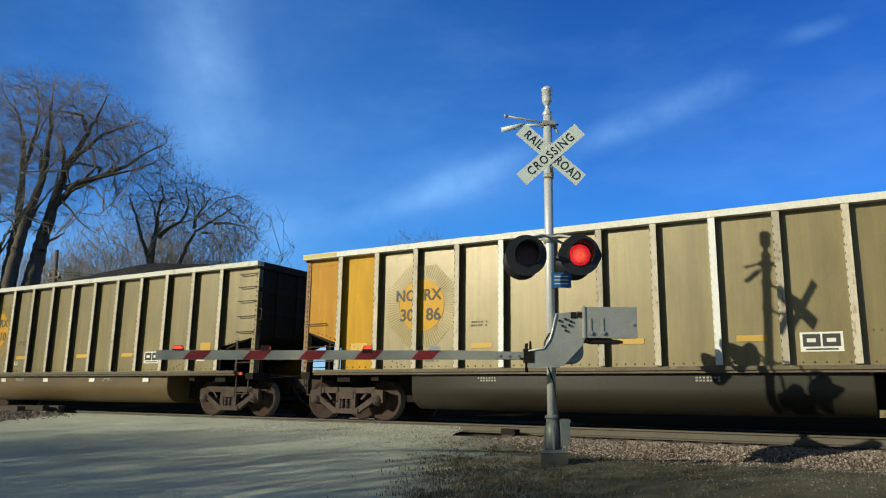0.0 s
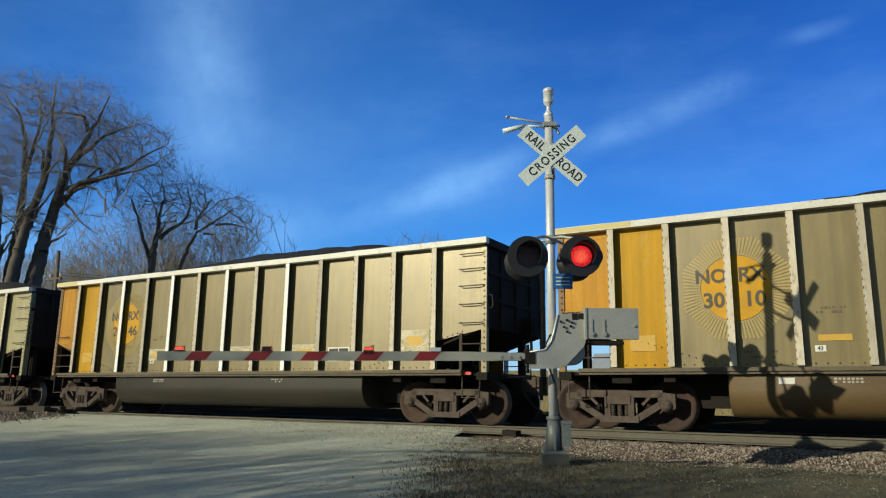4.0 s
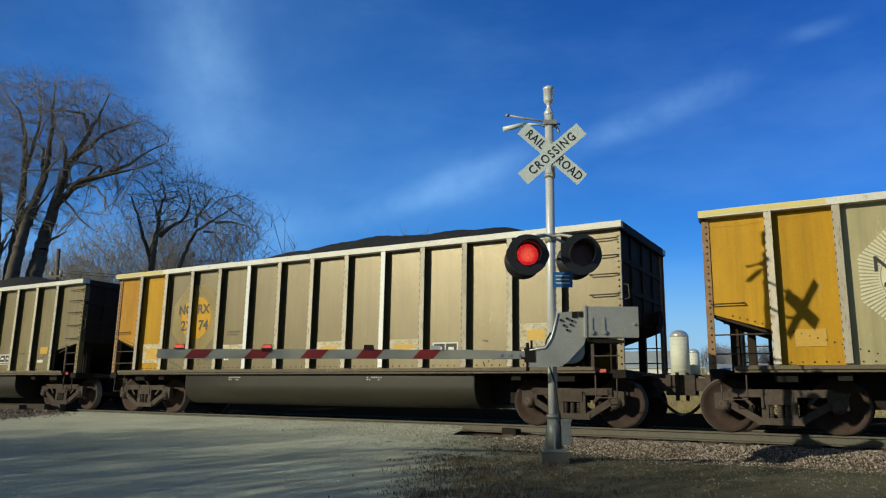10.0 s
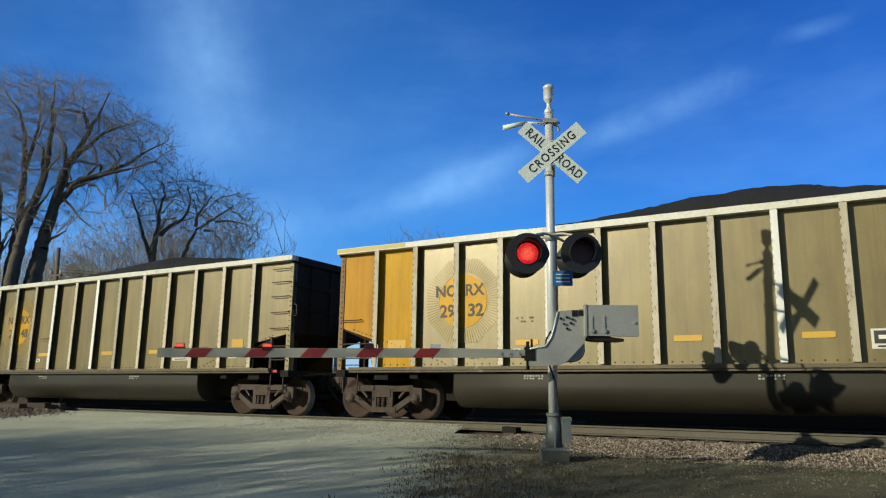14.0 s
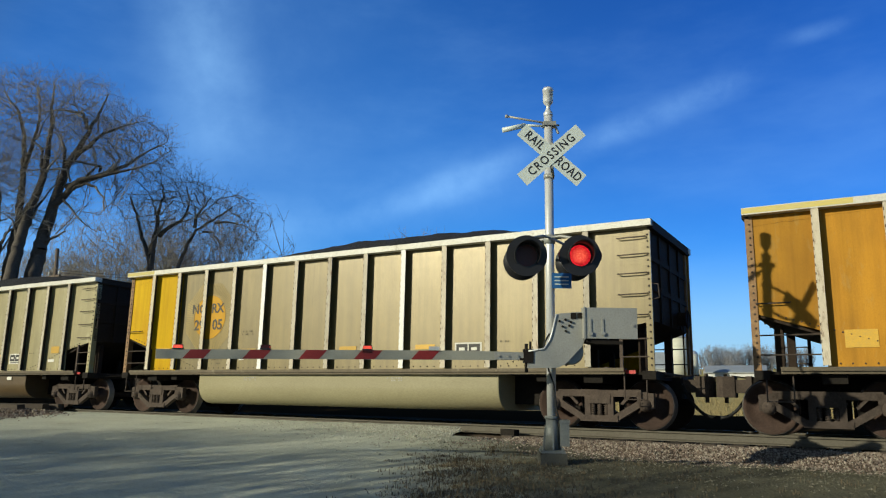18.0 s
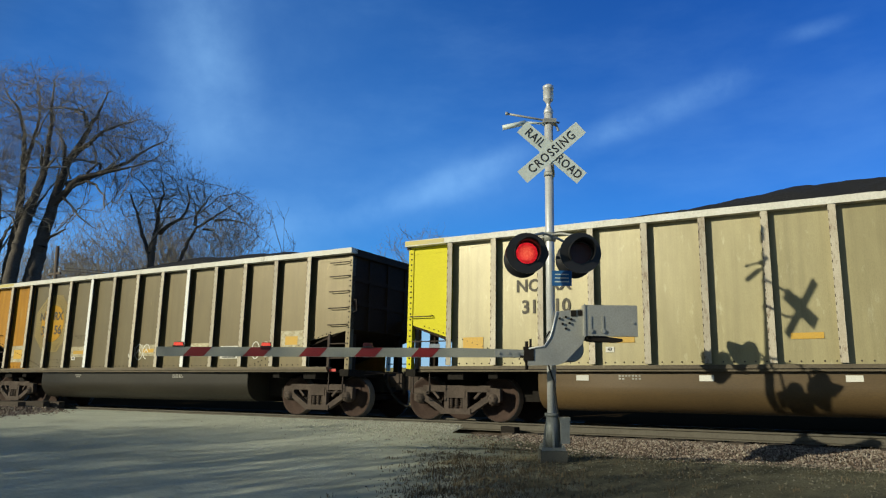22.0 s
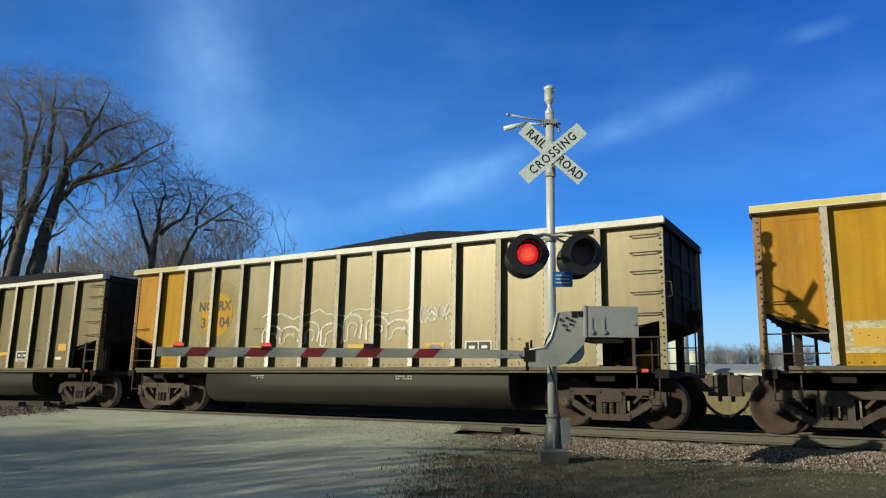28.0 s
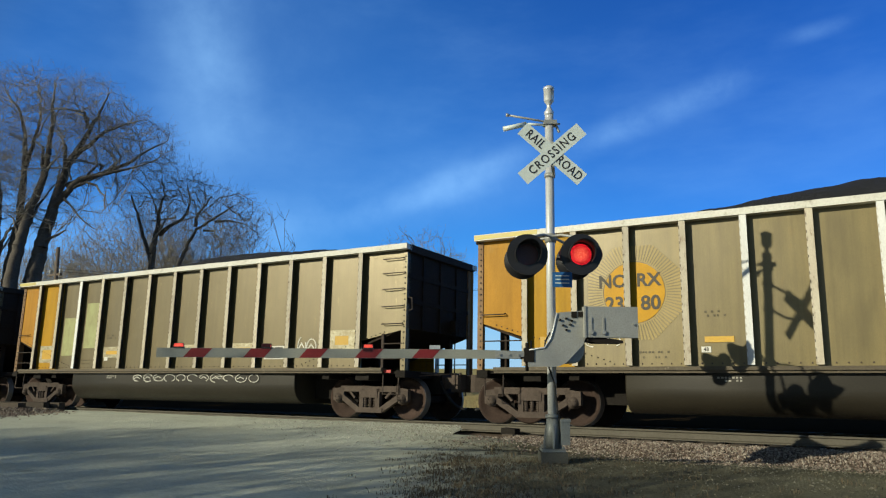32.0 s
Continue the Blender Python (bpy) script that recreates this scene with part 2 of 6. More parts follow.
mat("chord_white", (0.68, 0.67, 0.60), (0.50, 0.47, 0.37), 0.55, scale=1.5, grain=30, vary=0.08, third=(0.28, 0.24, 0.17), third_at=(0.58, 0.72))
mat("tub_grime", (0.031, 0.026, 0.017), (0.018, 0.015, 0.010), 0.5, scale=0.8, grain=30, stretch=(0.6, 1, 1.5), vary=0.12, mix=0.9, spec=0.35)
mat("tub_brown", (0.118, 0.076, 0.032), (0.072, 0.048, 0.022), 0.5, scale=0.8, grain=30, stretch=(0.6, 1, 1.5), vary=0.05, mix=0.9)
mat("tub_clean", (0.33, 0.295, 0.175), (0.22, 0.19, 0.105), 0.5, scale=0.8, grain=30, stretch=(0.6, 1, 1.5), vary=0.05)
mat("underframe", (0.018, 0.015, 0.012), (0.011, 0.009, 0.008), 0.9, scale=3, grain=30, vary=0.15, spec=0.2)
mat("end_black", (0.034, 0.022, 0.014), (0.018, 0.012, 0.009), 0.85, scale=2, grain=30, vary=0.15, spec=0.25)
mat("truck_rust", (0.090, 0.069, 0.056), (0.028, 0.022, 0.018), 0.9, scale=5, grain=40, vary=0.2, bump=0.3, third=(0.155, 0.12, 0.095), third_at=(0.60, 0.78), spec=0.25)
mat("wheel_rust", (0.066, 0.043, 0.034), (0.026, 0.018, 0.015), 0.85, scale=5, grain=40, vary=0.2, spec=0.15)
mat("rail_head", (0.26, 0.245, 0.22), (0.17, 0.16, 0.14), 0.6, 0.3, scale=8, grain=70, vary=0.05)
mat("tread_steel", (0.24, 0.22, 0.20), (0.15, 0.135, 0.12), 0.5, 0.5, scale=8, grain=70, vary=0.05)
mat("coal", (0.020, 0.019, 0.019), (0.012, 0.012, 0.012), 0.75, scale=9, grain=22, bump=0.8, bump_dist=0.05, vary=0.1)
mat("hose_rubber", (0.02, 0.02, 0.02), None, 0.7, scale=8)
mat("letter_grey", (0.075, 0.064, 0.044), None, 0.6, scale=8, vary=0.05, third=(0.20, 0.16, 0.08), third_at=(0.58, 0.8))
mat("letter_faded", (0.27, 0.20, 0.10), None, 0.7, scale=8, vary=0.05)
mat("letter_black", (0.035, 0.035, 0.035), None, 0.6, scale=8)
mat("stencil_white", (0.72, 0.70, 0.62), None, 0.6, scale=8, mix=0.3)
mat("stencil_dim", (0.115, 0.092, 0.048), None, 0.6, scale=8, mix=0.6)
mat("stencil_grey", (0.40, 0.38, 0.32), None, 0.6, scale=8, mix=0.6)
mat("stencil_black", (0.04, 0.038, 0.035), None, 0.6, scale=8)
mat("reflector_yellow", (0.60, 0.35, 0.03), (0.42, 0.27, 0.05), 0.5, scale=8, third=(0.34, 0.27, 0.11), third_at=(0.55, 0.75))
mat("spray_white", (0.72, 0.71, 0.64), (0.60, 0.57, 0.46), 0.6, scale=10, mix=0.6)
mat("clean_patch", (0.56, 0.52, 0.36), (0.32, 0.26, 0.14), 0.5, scale=4, mix=1.0, third=(0.24, 0.18, 0.07), third_at=(0.5, 0.62))
mat("pale_patch", (0.60, 0.52, 0.22), (0.45, 0.36, 0.15), 0.5, scale=4, mix=0.9)
mat("green_patch", (0.40, 0.42, 0.18), (0.30, 0.28, 0.12), 0.5, scale=4, mix=0.9)
mat("chord_yellow", (0.58, 0.47, 0.10), (0.50, 0.43, 0.22), 0.55, scale=3, mix=0.9, third=(0.30, 0.22, 0.10))
mat("red_tag", (0.6, 0.05, 0.04), None, 0.5, scale=8)
mat("emblem_pale", (0.66, 0.63, 0.45), (0.55, 0.5, 0.33), 0.6, scale=3)
# crossing signal
mat("galvanised", (0.64, 0.65, 0.64), (0.50, 0.51, 0.50), 0.40, 0.25, scale=7, grain=50, bump=0.05, vary=0.03)
mat("grey_enamel", (0.37, 0.37, 0.335), (0.27, 0.27, 0.245), 0.5, 0.2, scale=4, grain=50, bump=0.06, vary=0.03, third=(0.17, 0.16, 0.13), third_at=(0.64, 0.8))
mat("sign_white", (0.68, 0.74, 0.68), (0.60, 0.66, 0.60), 0.4, scale=5, grain=80, bump=0.03, vary=0.02)
mat("sign_black", (0.03, 0.03, 0.035), None, 0.5, scale=8)
mat("lamp_black", (0.018, 0.018, 0.020), (0.012, 0.012, 0.014), 0.45, scale=6, vary=0.02)
mat("lens_dark", (0.07, 0.012, 0.012), (0.035, 0.008, 0.008), 0.18, scale=20, grain=90, bump=0.4, vary=0.02)
mat("arm_white", (0.315, 0.315, 0.26), (0.24, 0.24, 0.20), 0.5, scale=4, vary=0.02)
mat("arm_red", (0.25, 0.022, 0.022), (0.17, 0.016, 0.018), 0.4, scale=5, vary=0.03)
mat("plate_blue", (0.03, 0.14, 0.38), None, 0.4, scale=5, vary=0.02)
mat("cast_grey", (0.200, 0.215, 0.205), (0.130, 0.140, 0.132), 0.55, 0.2, scale=5, grain=50, bump=0.1, vary=0.03, third=(0.09, 0.085, 0.07), third_at=(0.60, 0.78))
mat("concrete", (0.10, 0.098, 0.08), (0.06, 0.06, 0.048), 0.9, scale=5, grain=50, bump=0.3)
glow("red_lamp", (0.62, 0.012, 0.018), (1.0, 0.13, 0.06), 1.25)
# ground
mat("rail_rust", (0.115, 0.102, 0.076), (0.075, 0.064, 0.046), 0.75, scale=3, grain=40, vary=0.05)
mat("tie_wood", (0.075, 0.058, 0.042), (0.045, 0.036, 0.028), 0.9, scale=3, grain=30, stretch=(3, 0.6, 3), vary=0.3, bump=0.4)
# crossing gravel between the rails, with the shade under the train in its colour
mat("crossing_dirt", (0.085, 0.078, 0.060), (0.045, 0.041, 0.033), 0.95, scale=1.5, grain=24, bump=0.7, mix=0.9, bump_dist=0.03, spec=0.0)
mat("ballast_stone", (0.15, 0.115, 0.085), (0.08, 0.062, 0.048), 0.9, scale=4, grain=40, vary=0.0, spec=0.0)
mat("road_gravel", (0.68, 0.70, 0.57), (0.54, 0.55, 0.44), 0.95, scale=0.9, grain=24, bump=0.7, mix=0.9, bump_dist=0.03, stretch=(0.5, 1.0, 1.0), third=(0.30, 0.29, 0.20), third_at=(0.57, 0.75), spec=0.0)
mat("soil", (0.165, 0.155, 0.108), (0.085, 0.081, 0.056), 0.95, scale=1.1, grain=22, bump=0.6, mix=0.9, bump_dist=0.03, spec=0.0)
mat("straw", (0.40, 0.32, 0.16), (0.28, 0.22, 0.11), 0.9, scale=2, grain=20, spec=0.05)
mat("dry_grass", (0.150, 0.122, 0.080), (0.085, 0.070, 0.046), 0.9, scale=2, grain=20, spec=0.05)
mat("bark", (0.112, 0.095, 0.078), (0.050, 0.042, 0.035), 0.95, scale=1.5, grain=9, bump=0.8, bump_dist=0.04, vary=0.06)
mat("twig", (0.255, 0.230, 0.195), (0.165, 0.148, 0.125), 0.9, scale=0.5, grain=8, vary=0.08)
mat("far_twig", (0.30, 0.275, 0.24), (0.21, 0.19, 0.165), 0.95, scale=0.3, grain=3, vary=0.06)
# far treeline: the haze of distance is mixed into the twig colour
mat("haze_tinted_twig", (0.34, 0.34, 0.36), (0.28, 0.28, 0.30), 0.95, scale=0.3, grain=3, vary=0.06)
mat("silo_concrete", (0.60, 0.60, 0.50), (0.52, 0.52, 0.43), 0.7, scale=0.4, grain=6)
mat("silo_dome", (0.75, 0.76, 0.76), None, 0.3, 0.6, scale=2)
mat("barn_roof", (0.40, 0.44, 0.48), None, 0.5, 0.3, scale=0.5)
mat("barn_wall", (0.70, 0.70, 0.68), None, 0.8, scale=0.5)
mat("wood_pole", (0.14, 0.11, 0.085), (0.09, 0.07, 0.055), 0.9, scale=2, stretch=(3, 3, 0.5))
mat("wire", (0.05, 0.05, 0.05), None, 0.6)
mat("ceramic", (0.6, 0.6, 0.58), None, 0.3)

# ---- building blocks ----


def box(bm, x0, y0, z0, x1, y1, z1, mi=0):
    v = [bm.verts.new(c) for c in ((x0, y0, z0), (x1, y0, z0), (x1, y1, z0), (x0, y1, z0), (x0, y0, z1), (x1, y0, z1), (x1, y1, z1), (x0, y1, z1))]
    for f in ((3, 2, 1, 0), (4, 5, 6, 7), (0, 1, 5, 4), (1, 2, 6, 5), (2, 3, 7, 6), (3, 0, 4, 7)):
        bm.faces.new([v[i] for i in f]).material_index = mi


def prism(bm, pts, a, b, axis="y", mi=0):
    """An outline (counter-clockwise list of two coordinates) pulled from a to b along an axis."""
    def put(p, q, s):
        return (p, s, q) if axis == "y" else (s, p, q) if axis == "x" else (p, q, s)
    lo, hi = [bm.verts.new(put(*p, a)) for p in pts], [bm.verts.new(put(*p, b)) for p in pts]
    n = len(pts)
    faces = [bm.faces.new(lo), bm.faces.new(hi[::-1])]
    faces += [bm.faces.new((lo[i], hi[i], hi[(i + 1) % n], lo[(i + 1) % n])) for i in range(n)]
    for f in faces:
        f.material_index = mi


def tube(bm, p0, p1, r0, r1=None, n=8, caps=True, mi=0):
    p0, p1 = Vector(p0), Vector(p1)
    r1 = r0 if r1 is None else r1
    q = (p1 - p0).to_track_quat("Z", "Y")
    a, b = [], []
    for i in range(n):
        d = q @ Vector((math.cos(2 * math.pi * i / n), math.sin(2 * math.pi * i / n), 0))
        a.append(bm.verts.new(p0 + d * r0))
        b.append(bm.verts.new(p1 + d * r1))
    for i in range(n):
        f = bm.faces.new((a[i], a[(i + 1) % n], b[(i + 1) % n], b[i]))
        f.smooth, f.material_index = n > 6, mi
    if caps:
        bm.faces.new(a[::-1]).material_index = mi
        bm.faces.new(b).material_index = mi


def pipe(bm, pts, r, n=6):
    """One bent tube through the points."""
    pts = [Vector(p) for p in pts]
    side, rings = None, []
    for i, p in enumerate(pts):
        d = (pts[min(i + 1, len(pts) - 1)] - pts[max(i - 1, 0)]).normalized()
        side = d.orthogonal().normalized() if side is None else (side - d * side.dot(d)).normalized()
        up = d.cross(side)
        rings.append([bm.verts.new(p + (side * math.cos(2 * math.pi * k / n) + up * math.sin(2 * math.pi * k / n)) * r) for k in range(n)])
    for A, B in zip(rings, rings[1:]):
        for k in range(n):
            bm.faces.new((A[k], A[(k + 1) % n], B[(k + 1) % n], B[k])).smooth = True
    bm.faces.new(rings[0][::-1])
    bm.faces.new(rings[-1])


def lathe(bm, profile, n=20, axis="y", centre=(0, 0, 0), mi=0):
    """A profile of (radius, along) turned about an axis."""
    c = Vector(centre)
    rings = []
    for r, s in profile:
        ring = []
        for i in range(n):
            u, v = r * math.cos(2 * math.pi * i / n), r * math.sin(2 * math.pi * i / n)
            ring.append(bm.verts.new(c + Vector((u, s, v) if axis == "y" else (u, v, s) if axis == "z" else (s, u, v))))
        rings.append(ring)
    for A, B in zip(rings, rings[1:]):
        for i in range(n):
            f = bm.faces.new((A[i], A[(i + 1) % n], B[(i + 1) % n], B[i]))
            f.smooth, f.material_index = True, mi
    bm.faces.new(rings[0][::-1]).material_index = mi
    bm.faces.new(rings[-1]).material_index = mi


def bar(bm, x0, z0, x1, z1, w, y0, y1):
    """A straight bar in the x-z plane of width w, from y0 to y1."""
    d = Vector((x1 - x0, z1 - z0)).normalized()
    n = Vector((-d.y, d.x)) * w / 2
    prism(bm, [(x0 - n.x, z0 - n.y), (x1 - n.x, z1 - n.y), (x1 + n.x, z1 + n.y), (x0 + n.x, z0 + n.y)], y0, y1)


def finish(bm, name, mats, bevel=0.0):
    if bevel:
        bmesh.ops.bevel(bm, geom=[e for e in bm.edges if len(e.link_faces) == 2 and e.calc_face_angle(0) > 0.6], offset=bevel, segments=1, affect="EDGES")
    bmesh.ops.recalc_face_normals(bm, faces=bm.faces)
    me = bpy.data.meshes.new(name)
    bm.to_mesh(me)
    bm.free()
    for m in ([mats] if isinstance(mats, str) else mats):
        me.materials.append(MATS[m])
    return me


MESHES = {}


def cached(key, make):
    """The mesh of that key, made once."""
    if key not in MESHES:
        MESHES[key] = make()
    return MESHES[key]


def place(name, me, parent=None, at=None, label="", category="", group="", kind=""):
    ob = new(name, me)
    if parent:
        ob.parent = parent
    if at is not None:
        ob.matrix_basis = at
    return tagged(ob, label, category, group, kind)


def part(name, bm, material, parent, label="", at=None, bevel=0.0):
    return place(name, finish(bm, name, material, bevel), parent, at, label)


def thing(name, m, label, category, group="", kind=""):
    ob = new(name)
    ob.matrix_basis = m
    ob.empty_display_size = 0.3
    return tagged(ob, label, category, group, kind)


def lettering(text, size, material, depth=0.002, spacing=1.0, bold=0.012):
    cu = bpy.data.curves.new("lettering", "FONT")
    cu.body, cu.size, cu.extrude, cu.align_x, cu.align_y = text, size, depth, "CENTER", "CENTER"
    cu.space_character, cu.resolution_u, cu.offset = spacing, 3, size * bold
    ob = bpy.data.objects.new("lettering", cu)
    scene.collection.objects.link(ob)
    me = bpy.data.meshes.new_from_object(ob.evaluated_get(bpy.context.evaluated_depsgraph_get()))
    bpy.data.objects.remove(ob)
    bpy.data.curves.remove(cu)
    me.materials.clear()
    me.materials.append(MATS[material])
    return me

# ---- ground, road and track ----
TILT = 0.0439                       # the curve's banking, away from the camera
GAUGE = 0.7175
NEAR_RAIL = 0.755                   # centre of a rail head from the track's middle
TRACK = Matrix.Translation((0, -0.72, 0)) @ Matrix.Rotation(-TILT, 4, "X") @ Matrix.Translation((0, 0.72, 0))


def smooth(a, b, v):
    t = min(max((v - a) / (b - a), 0.0), 1.0)
    return t * t * (3 - 2 * t)


def road_edge(y):
    """The x of the road's right-hand edge at y."""
    return -7.6 - (y + 1.0) * 0.46 if y < 0 else -7.6 - (y + 1.0) * 0.55


def ground_z(x, y):
    """The lie of the land: it falls from the crossing towards the camera, and beyond the track to the fields."""
    if y < 0:
        z = -0.06 - 0.20 * smooth(-3.0, -12.0, y)
        side = smooth(road_edge(y) - 0.5, road_edge(y) + 2.0, x)
        z -= side * (0.03 * smooth(-6.5, -3.0, y) + 0.03)
    else:
        z = -0.15 - 0.50 * smooth(6.0, 15.0, y)
    if y < 0:
        z -= 0.17 * smooth(-5.6, -3.6, x) * smooth(-4.6, -3.2, y)     # a shallow ditch at the foot of the ballast
    bed = 1.0 - smooth(1.7, 2.6, abs(y))
    z -= bed * 0.35
    return z + 0.02 * noise.noise((x * 0.5, y * 0.5, 0.0)) + 0.008 * noise.noise((x * 2.1, y * 2.1, 3.0))


def grid_mesh(name, xs, ys, height, material, skirt=0.0):
    verts = [(x, y, height(x, y)) for y in ys for x in xs]
    n = len(xs)
    faces = [(j * n + i, j * n + i + 1, (j + 1) * n + i + 1, (j + 1) * n + i) for j in range(len(ys) - 1) for i in range(n - 1)]
    me = bpy.data.meshes.new(name)
    me.from_pydata(verts, [], faces)
    me.materials.append(MATS[material])
    for p in me.polygons:
        p.use_smooth = True
    return me


def span(*stops):
    out = []
    for (a, b, step) in stops:
        out += list(np.arange(a, b, step))
    return out + [stops[-1][1]]


XS = span((-3000, -400, 500), (-400, -60, 40), (-60, -24, 4), (-24, 6, 0.25), (6, 30, 4), (30, 400, 40), (400, 3000, 500))
YS = span((-3000, -400, 500), (-400, -40, 40), (-40, -15, 2.5), (-15, 4, 0.25), (4, 20, 1.0), (20, 100, 8), (100, 500, 50), (500, 4000, 500))
MATS["ground_mix"] = MATS["soil"].copy()
MATS["ground_mix"].name = "ground_mix"


def build_ground_material():
    """Dark soil by the road, straw-coloured field past the track."""
    nt = MATS["ground_mix"].node_tree
    N, K = nt.nodes.new, nt.links.new
    b = nt.nodes["Principled BSDF"]
    old = b.inputs["Base Color"].links[0].from_socket
    co, sep = N("ShaderNodeTexCoord"), N("ShaderNodeSeparateXYZ")
    K(co.outputs["Object"], sep.inputs[0])
    wob = N("ShaderNodeTexNoise")
    wob.inputs["Scale"].default_value = 0.6
    K(co.outputs["Object"], wob.inputs["Vector"])
    r = N("ShaderNodeMapRange")
    K(sep.outputs["Y"], r.inputs[0])
    r.inputs[1].default_value, r.inputs[2].default_value = 7.0, 15.0
    straw = N("ShaderNodeMix")
    straw.data_type = "RGBA"
    K(wob.outputs[0], straw.inputs["Factor"])
    straw.inputs["A"].default_value, straw.inputs["B"].default_value = (0.42, 0.35, 0.16, 1), (0.33, 0.27, 0.12, 1)
    # spilt gravel thins out past the road's edge
    edge = N("ShaderNodeVectorMath")
    edge.operation = "DOT_PRODUCT"
    K(co.outputs["Object"], edge.inputs[0])
    edge.inputs[1].default_value = (1.0, 0.46, 0.0)
    wide = N("ShaderNodeMath")
    wide.operation = "MULTIPLY_ADD"
    fine = N("ShaderNodeTexNoise")
    fine.inputs["Scale"].default_value, fine.inputs["Detail"].default_value = 1.7, 6
    K(co.outputs["Object"], fine.inputs["Vector"])
    K(fine.outputs[0], wide.inputs[0])
    wide.inputs[1].default_value = 4.0
    K(edge.outputs["Value"], wide.inputs[2])
    spill = N("ShaderNodeMapRange")
    K(wide.outputs[0], spill.inputs[0])
    for i, v in enumerate((-6.9, -4.3, 1.0, 0.0)):
        spill.inputs[i + 1].default_value = v
    gravel = N("ShaderNodeMix")
    gravel.data_type = "RGBA"
    K(spill.outputs[0], gravel.inputs["Factor"])
    K(old, gravel.inputs["A"])
    gravel.inputs["B"].default_value = (0.52, 0.53, 0.42, 1)
    # near-black put into the ground beyond the rails for the train's shadow
    strip = N("ShaderNodeMapRange")
    K(sep.outputs["Y"], strip.inputs[0])
    strip.inputs[1].default_value, strip.inputs[2].default_value = 0.2, 0.8
    train_shade = N("ShaderNodeMix")
    train_shade.data_type = "RGBA"
    K(strip.outputs[0], train_shade.inputs["Factor"])
    K(gravel.outputs["Result"], train_shade.inputs["A"])
    train_shade.inputs["B"].default_value = (0.030, 0.021, 0.012, 1)
    mix = N("ShaderNodeMix")
    mix.data_type = "RGBA"
    K(r.outputs[0], mix.inputs["Factor"])
    K(train_shade.outputs["Result"], mix.inputs["A"]), K(straw.outputs["Result"], mix.inputs["B"])
    K(mix.outputs["Result"], b.inputs["Base Color"])


build_ground_material()
place("ground", grid_mesh("ground", XS, YS, ground_z, "ground_mix"), label="dark bare soil and dry winter grass out to a straw-coloured field", category="ground", kind="structure")


def build_road():
    ys = span((-15.0, -1.0, 0.25))
    verts, faces, n = [], [], 72
    for y in ys:
        x1 = road_edge(y) + 0.25 * noise.noise((y * 0.7, 1.0, 0.0))
        for i in range(n + 1):
            u = i / n
            x = -27.0 + (x1 + 27.0) * u
            z = ground_z(x, max(y, -14.9)) + 0.35 * (1.0 - smooth(1.7, 2.6, abs(y))) + 0.012 - 0.05 * smooth(0.93, 1.0, u)
            verts.append((x, y, z + 0.006 * noise.noise((x * 3, y * 3, 7.0))))
    faces = [(j * (n + 1) + i, j * (n + 1) + i + 1, (j + 1) * (n + 1) + i + 1, (j + 1) * (n + 1) + i) for j in range(len(ys) - 1) for i in range(n)]
    me = bpy.data.meshes.new("road")
    me.from_pydata(verts, [], faces)
    me.materials.append(MATS["road_gravel"])
    for p in me.polygons:
        p.use_smooth = True
    place("road", me, label="pale grey packed gravel road rising to the level crossing", category="road", kind="structure")
    bm = bmesh.new()
    for y0, y1, z in ((-0.69, 0.69, -0.035), (0.83, 2.6, -0.01)):
        box(bm, -26.0, y0, z - 0.25, -6.2, y1, z)
    me = finish(bm, "crossing_surface", "crossing_dirt")
    place("crossing_surface", me, at=TRACK, label="gravel crossing surface between the rails, coloured dark for the train's shade", category="road", kind="structure")


build_road()


def build_track():
    track = thing("track", TRACK, "rusty steel rails on dark timber ties in ballast", "railway track", kind="structure")
    outline = [(-0.07, -0.17), (0.07, -0.17), (0.07, -0.155), (0.012, -0.135), (0.010, -0.045), (0.036, -0.03), (0.036, -0.004), (0.028, 0.0),
               (-0.028, 0.0), (-0.036, -0.004), (-0.036, -0.03), (-0.010, -0.045), (-0.012, -0.135), (-0.07, -0.155)]
    for side in (-1, 1):
        bm = bmesh.new()
        prism(bm, [(a + side * NEAR_RAIL, b) for a, b in outline], -90, 40, axis="x")
        me = finish(bm, "rail", ["rail_rust", "rail_head"])
        for p in me.polygons:
            if p.normal.z > 0.95 and p.center.z > -0.01:
                p.material_index = 1
        place("rail", me, track, label="rail with a worn bright head")

    def tie():
        bm = bmesh.new()
        box(bm, -0.115, -1.3, -0.35, 0.115, 1.3, -0.172)
        return finish(bm, "tie", "tie_wood", 0.01)
    for i in range(150):
        x = -70 + i * 0.53
        if not (-25.5 < x < -6.5):
            place("tie", cached("tie", tie), track, pose(x + random.uniform(-0.02, 0.02), random.uniform(-0.04, 0.04), random.uniform(-0.01, 0.0), 0, 0, random.uniform(-1, 1)))

    def bed_z(x, y):
        z = -0.215 + 0.03 * noise.noise((x * 2, y * 2, 0))
        return z - (0.30 if y < 0 else 0.42) * smooth(1.25, 2.5, abs(y))
    me = grid_mesh("ballast", span((-90, -26, 4), (-26, 6, 0.25), (6, 40, 4)), span((-3.0, 3.0, 0.25)), bed_z, "ballast_stone")
    place("ballast", me, at=TRACK, label="bed of crushed pinkish grey stone", category="ballast", kind="structure")


build_track()


